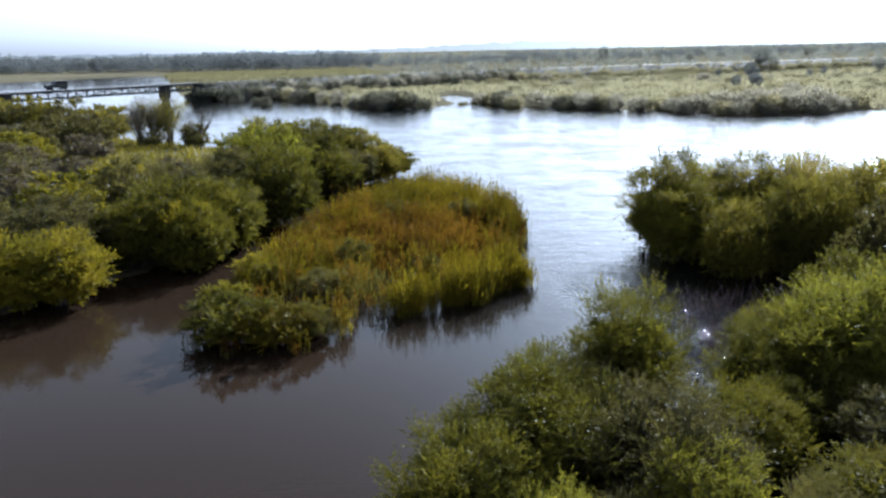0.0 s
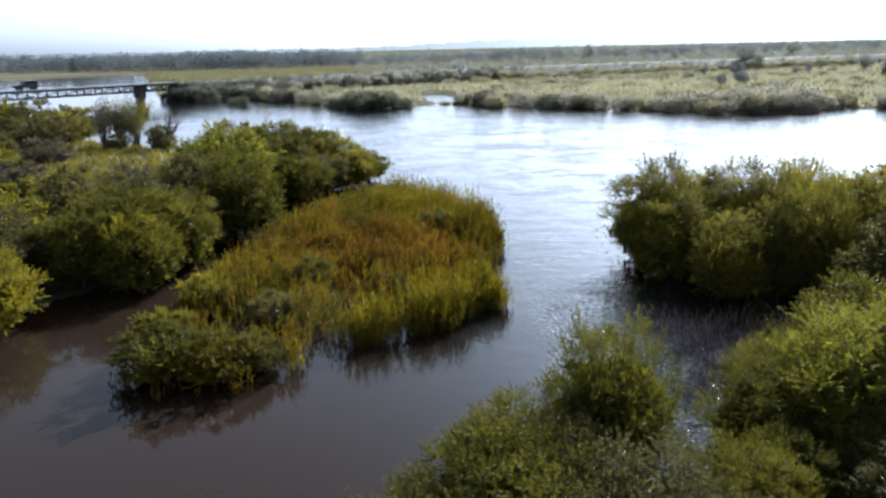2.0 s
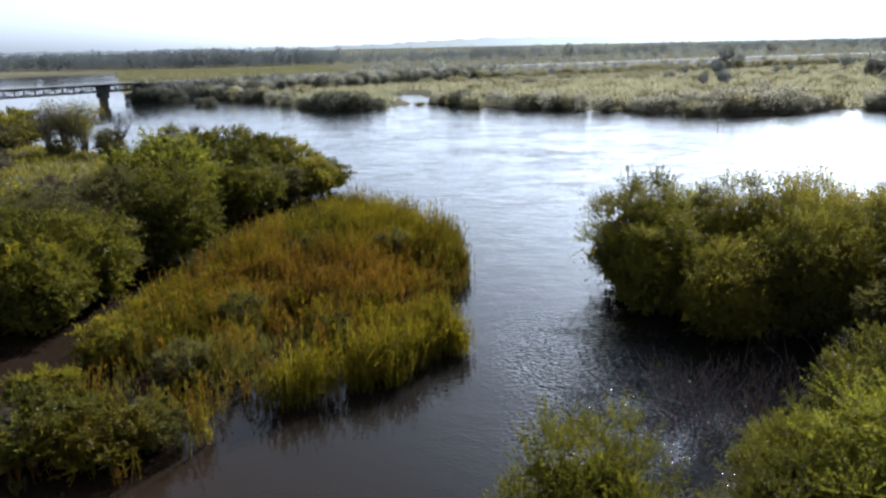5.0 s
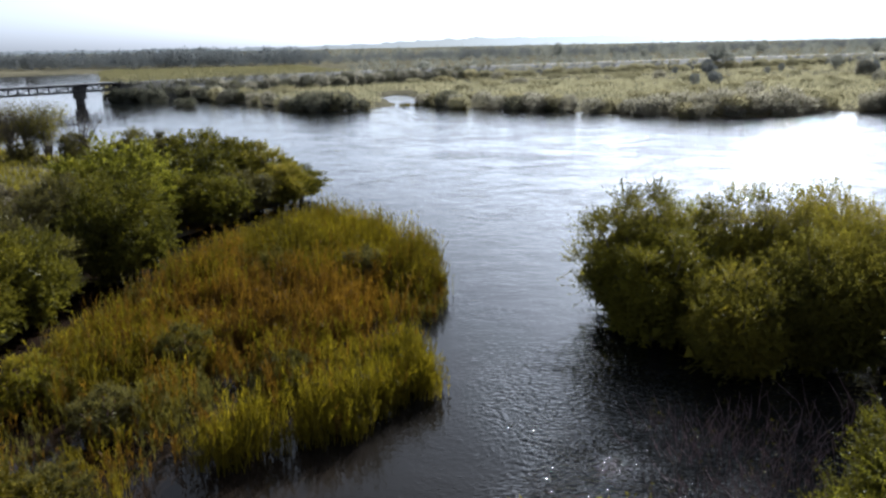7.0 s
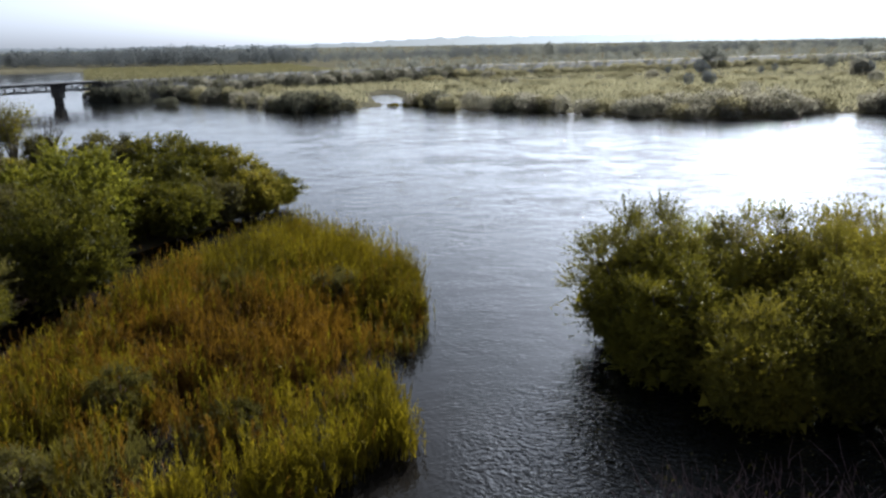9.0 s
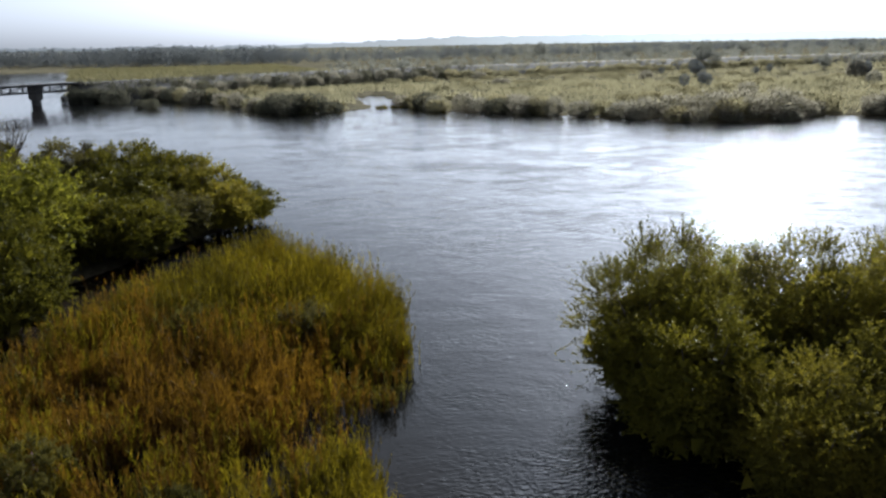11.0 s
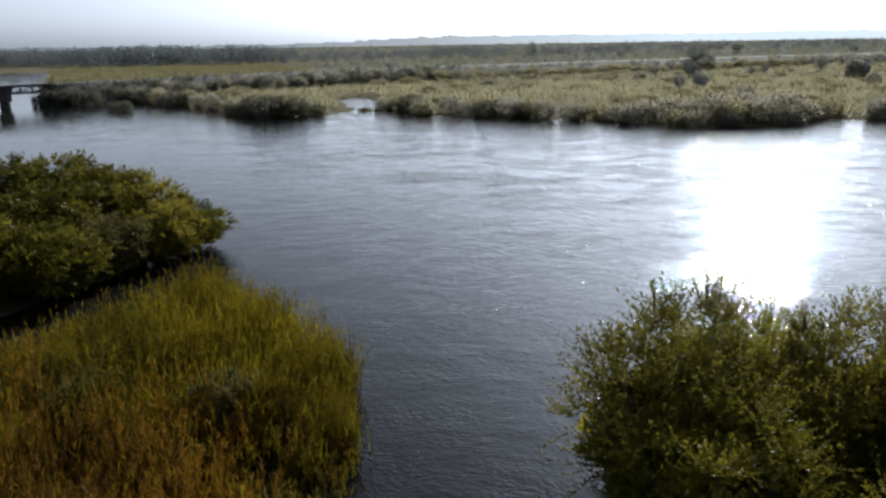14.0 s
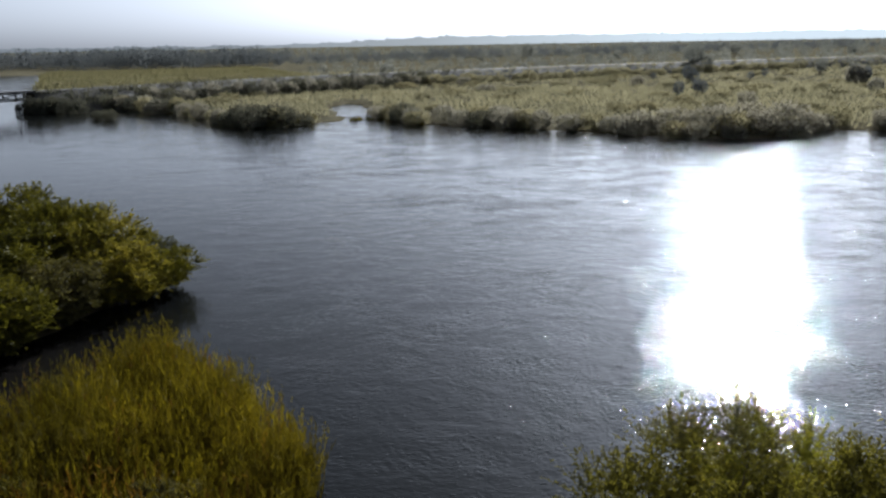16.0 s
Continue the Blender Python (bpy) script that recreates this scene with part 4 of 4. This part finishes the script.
tussocks("spit_reeds", spit, 0.8, 9, M_REED, "yellow reeds on a low spit before a pool", 80)
tussocks("far_grass", spots, 1.0, 7, M_FAR_GRASS, "rough marsh grass on the far bank, paled to imitate haze", 79)


# ---- distant woods ----
def far_woods(name, rng, spots, label, material, clumps=80, small=0.08, large=0.16):
    out = []
    for x, y, h in spots:
        n = clumps
        d = unit(rng.normal(size=(n, 3)))
        base = d * rng.uniform(0.35, 1.0, (n, 1)) * [h * 0.42, h * 0.42, h * 0.44] + [x, y, h * 0.5]
        ln = h * rng.uniform(small, large, n)
        out.append(leaf_shapes(base, unit(rng.normal(size=(n, 3))), ln, ln * 0.75, rng))
    return tagged(new(name, loose_mesh(name, np.concatenate(out), material)), label, "woods", kind="stuff")


rng = np.random.default_rng(15)
spots = []
while len(spots) < 2200:
    y = 300 + 1300 * rng.uniform(0, 1) ** 1.3
    x = y * rng.uniform(-0.62, 0.75)
    if inside_by(FAR_BANK, np.array([x]), np.array([y]))[0] > 4 and off_line(ROAD, x, y) > 7 and not (x < -30 and y < 470):
        grow = 0.5 + 0.5 * ripple(x * 0.05, y * 0.02)
        if rng.uniform() < 0.25 + grow * 0.7:
            spots.append((x, y, rng.uniform(2.5, 5.5) + (5 * rng.uniform() ** 2 if y > 500 else 1.5 * rng.uniform() ** 3)))
far_woods("distant_scrub", rng, spots, "scrub and small trees across the river plain, haze put into their colour", M_FAR_WOOD)
spots = []
for x in np.concatenate([np.linspace(-700, -60, 1000), np.linspace(-60, 500, 420)]):
    y = (392 - 0.26 * x if x < -100 else 418 + 0.55 * (x + 100)) + 100 * rng.uniform() ** 0.8
    h = rng.uniform(6.5, 12.5) * (1.0 if x < -60 else 0.72) + 2.0 * ripple(x * 0.11, 0.0)
    if inside_by(FAR_BANK, np.array([x]), np.array([y]))[0] > 3:
        spots.append((x, y, h))
far_woods("distant_treeline", rng, spots, "belt of trees beyond the upstream bend, blue haze put into their colour", M_BELT, 150, 0.06, 0.12)


# ---- road embankment ----
def along(line, step):
    """Points every step metres along a smoothed line, with the direction there."""
    p = np.array(line, float)
    for _ in range(3):
        p = np.concatenate([p[:1], np.stack([0.75 * p[:-1] + 0.25 * p[1:], 0.25 * p[:-1] + 0.75 * p[1:]], 1).reshape(-1, 2), p[-1:]])
    d = np.concatenate([[0], np.cumsum(np.hypot(*np.diff(p, axis=0).T))])
    s = np.arange(0, d[-1], step)
    q = np.column_stack([np.interp(s, d, p[:, 0]), np.interp(s, d, p[:, 1])])
    way = unit(np.gradient(q, axis=0))
    return q, way


def strip(name, profile, material, label, wobble=0.0):
    """A band with the given cross profile (offset, height) along the road."""
    q, way = along(ROAD, 2.5)
    bm = bmesh.new()
    rows = []
    for k, ((x, y), (dx, dy)) in enumerate(zip(q, way)):
        wide = min(1.0, 0.4 + k / 10) if wobble else 1.0  # the bank narrows to the bridge's abutment
        rows.append([bm.verts.new((x - dy * wide * (s + wobble * ripple(x * 1.1 + s, y)), y + dx * wide * (s + wobble * ripple(x, y * 1.3 + s)), z)) for s, z in profile])
    for r, s in zip(rows, rows[1:]):
        for k in range(len(profile) - 1):
            bm.faces.new((r[k], s[k], s[k + 1], r[k + 1]))
    bm.faces.new(rows[0])
    bmesh.ops.recalc_face_normals(bm, faces=bm.faces)
    me = bpy.data.meshes.new(name)
    bm.to_mesh(me)
    bm.free()
    me.materials.append(material)
    return tagged(new(name, me), label, name, kind="structure")


strip("embankment", [(-9, -0.5), (-5.5, 2.2), (-2.6, 3.8), (2.6, 3.8), (5.5, 2.2), (9, -0.5)], M_BANK, "grassy road embankment across the marsh, turf darkened to imitate shade", 0.35)
strip("road", [(-1.8, 3.7), (-1.7, 3.86), (0, 3.92), (1.7, 3.86), (1.8, 3.7)], M_ROAD, "gravel road along a low embankment, painted paler where sun glare lies")
q, way = along(ROAD, 0.17)
rng = np.random.default_rng(52)
side = rng.uniform(2.4, 9, len(q)) * np.where(rng.uniform(size=len(q)) < 0.75, -1, 1)
spots = np.column_stack([q[:, 0] - way[:, 1] * side, q[:, 1] + way[:, 0] * side, np.interp(np.abs(side), [2.6, 5.5, 9], [3.7, 2.1, 0.1])])
# darker leaves toward the bridge stand in for the slope's shade
near_end = spots[:, 0] < 25
tussocks("embankment_scrub", spots[near_end], 1.2, 8, M_FAR_SHADE, "growth on the embankment behind the bridge, darkened to imitate shade", 54)
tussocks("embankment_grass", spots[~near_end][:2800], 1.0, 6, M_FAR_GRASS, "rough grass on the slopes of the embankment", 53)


# ---- hazy hills at the edge of the plain ----
def hills():
    """A bumpy line of woods and low hills where the plain ends."""
    turn = [-52, -26, -19, -15, -9.5, -3.6, 3, 11, 23, 28, 33, 52]
    tops = [10, 12, 8, 9, 9, 14, 26, 27, 25, 27, 22, 22]
    rng = np.random.default_rng(19)
    rows, bump = [], 0.0
    for k in range(1041):
        u = -52 + 104 * k / 1040
        bump = 0.7 * bump + max(0.0, rng.normal() - 0.4) * 2.6
        h = float(np.interp(u, turn, tops)) + bump + 1.5 * math.sin(u * 1.7) * math.sin(u * 0.61)
        a = radians(u)
        rows.append([(2600 * math.sin(a), 2600 * math.cos(a), -20), (2600 * math.sin(a), 2600 * math.cos(a), h)])
    verts = [v for r in rows for v in r]
    faces = [(2 * k, 2 * k + 2, 2 * k + 3, 2 * k + 1) for k in range(1040)]
    return tagged(new("backdrop", mesh_of("backdrop", verts, faces, M_HILLS)), "backdrop of woods and hills on the horizon, glowing with painted haze", "backdrop", kind="structure")


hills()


# ---- the bridge ----
def bridge():
    """A steel deck truss on concrete piers. Local x runs along it, from the far abutment toward the near bank."""
    root = new("bridge")
    long, bay, top, low, half, back = 85.8, 3.9, 3.9, 2.5, 2.2, 8.2
    part("deck", box(bmesh.new(), (long, 5.4, 0.2), Matrix.Translation((long / 2 - back, 0, top + 0.1))), M_STEEL, root, "dark plank and steel deck")
    n = round(long / bay)
    for s in (-1, 1):
        for z, nm in ((top - 0.1, "top_chord"), (low, "bottom_chord")):
            part(nm, box(bmesh.new(), (long, 0.2, 0.2), Matrix.Translation((long / 2 - back, s * half, z))), M_STEEL, root)
        for k in range(n):
            x = -back + k * bay
            part("diagonal", beam(bmesh.new(), (x, s * half, low), (x + bay, s * half, top - 0.1), 0.09, 0.11), M_STEEL, root)
            part("diagonal", beam(bmesh.new(), (x, s * half, top - 0.1), (x + bay, s * half, low), 0.07, 0.11), M_STEEL, root)
            part("truss_post", box(bmesh.new(), (0.24, 0.2, top - low), Matrix.Translation((x, s * half, (top + low) / 2 - 0.05))), M_STEEL, root)
            part("rail_post", box(bmesh.new(), (0.05, 0.05, 0.7), Matrix.Translation((x, s * 2.6, top + 0.55))), M_STEEL, root)
        part("handrail", box(bmesh.new(), (long, 0.05, 0.05), Matrix.Translation((long / 2 - back, s * 2.6, top + 0.9))), M_STEEL, root)
    for x in (0.0, 34.0, 66.0):
        pier = part("pier", box(bmesh.new(), (1.3, 3.0, 2.6), Matrix.Translation((x, 0, low - 0.1)), 0.06), M_PIER, root, "stained concrete pier")
        for s in (-1, 0, 1):
            verts, faces = [], []
            tube(verts, faces, [(x, s * 1.15, 1.3), (x, s * 1.3, -1.2)], [0.3, 0.36], 12)
            part_me = mesh_of("pier_column", verts, faces, M_PIER)
            child("pier_column", part_me, pier)
    return root


br = bridge()
br.matrix_basis = pose(-67.5, 173.5, 0, 0, 0, math.degrees(math.atan2(-24, -18)))
tagged(br, "dark steel truss bridge on concrete piers over the river", "bridge")


def jeep():
    """A dark off-road car; x runs forward, wheels on z = 0."""
    root = new("car")
    bm = bmesh.new()
    prof = [(-2.0, 0.45), (2.05, 0.45), (2.1, 0.85), (1.95, 1.0), (0.75, 1.1), (0.2, 1.75), (-1.9, 1.78), (-2.08, 1.1)]
    n = len(prof)
    for y, w in ((-0.86, 0.92), (0.86, 0.92)):
        bm.faces.new([bm.verts.new((x, y * (w if z > 1.2 else 1.0), z)) for x, z in prof])
    bm.verts.ensure_lookup_table()
    for k in range(n):
        bm.faces.new((bm.verts[k], bm.verts[(k + 1) % n], bm.verts[n + (k + 1) % n], bm.verts[n + k]))
    bmesh.ops.recalc_face_normals(bm, faces=bm.faces)
    bmesh.ops.bevel(bm, geom=list(bm.edges), offset=0.06, segments=2, affect="EDGES")
    part("body", bm, M_PAINT, root)
    for y in (-0.835, 0.835):
        for x, w in ((-0.1, 0.7), (-0.95, 0.8), (-1.65, 0.4)):
            part("side_window", box(bmesh.new(), (w, 0.03, 0.42), Matrix.Translation((x, y, 1.42))), M_GLASS, root)
    part("windscreen", box(bmesh.new(), (0.03, 1.4, 0.72), Matrix.Translation((0.5, 0, 1.43)) @ pose(0, 0, 0, 0, -40, 0)), M_GLASS, root)
    part("front_bumper", box(bmesh.new(), (0.16, 1.6, 0.18), Matrix.Translation((2.12, 0, 0.55)), 0.03), M_STEEL, root)
    for x in (-1.3, 1.35):
        for y in (-0.8, 0.8):
            bm = bmesh.new()
            bmesh.ops.create_cone(bm, cap_ends=True, segments=20, radius1=0.38, radius2=0.38, depth=0.24, matrix=pose(x, y, 0.38, 90, 0, 0))
            wheel = part("wheel", bm, M_RUBBER, root)
            bm = bmesh.new()
            bmesh.ops.create_cone(bm, cap_ends=True, segments=16, radius1=0.2, radius2=0.18, depth=0.26, matrix=pose(x, y, 0.38, 90, 0, 0))
            part("rim", bm, M_STEEL, wheel)
    return root


car = jeep()
car.matrix_basis = br.matrix_basis @ pose(24.3, 0.6, 4.202, 0, 0, 0)
tagged(car, "small dark off-road car on the bridge deck", "car")
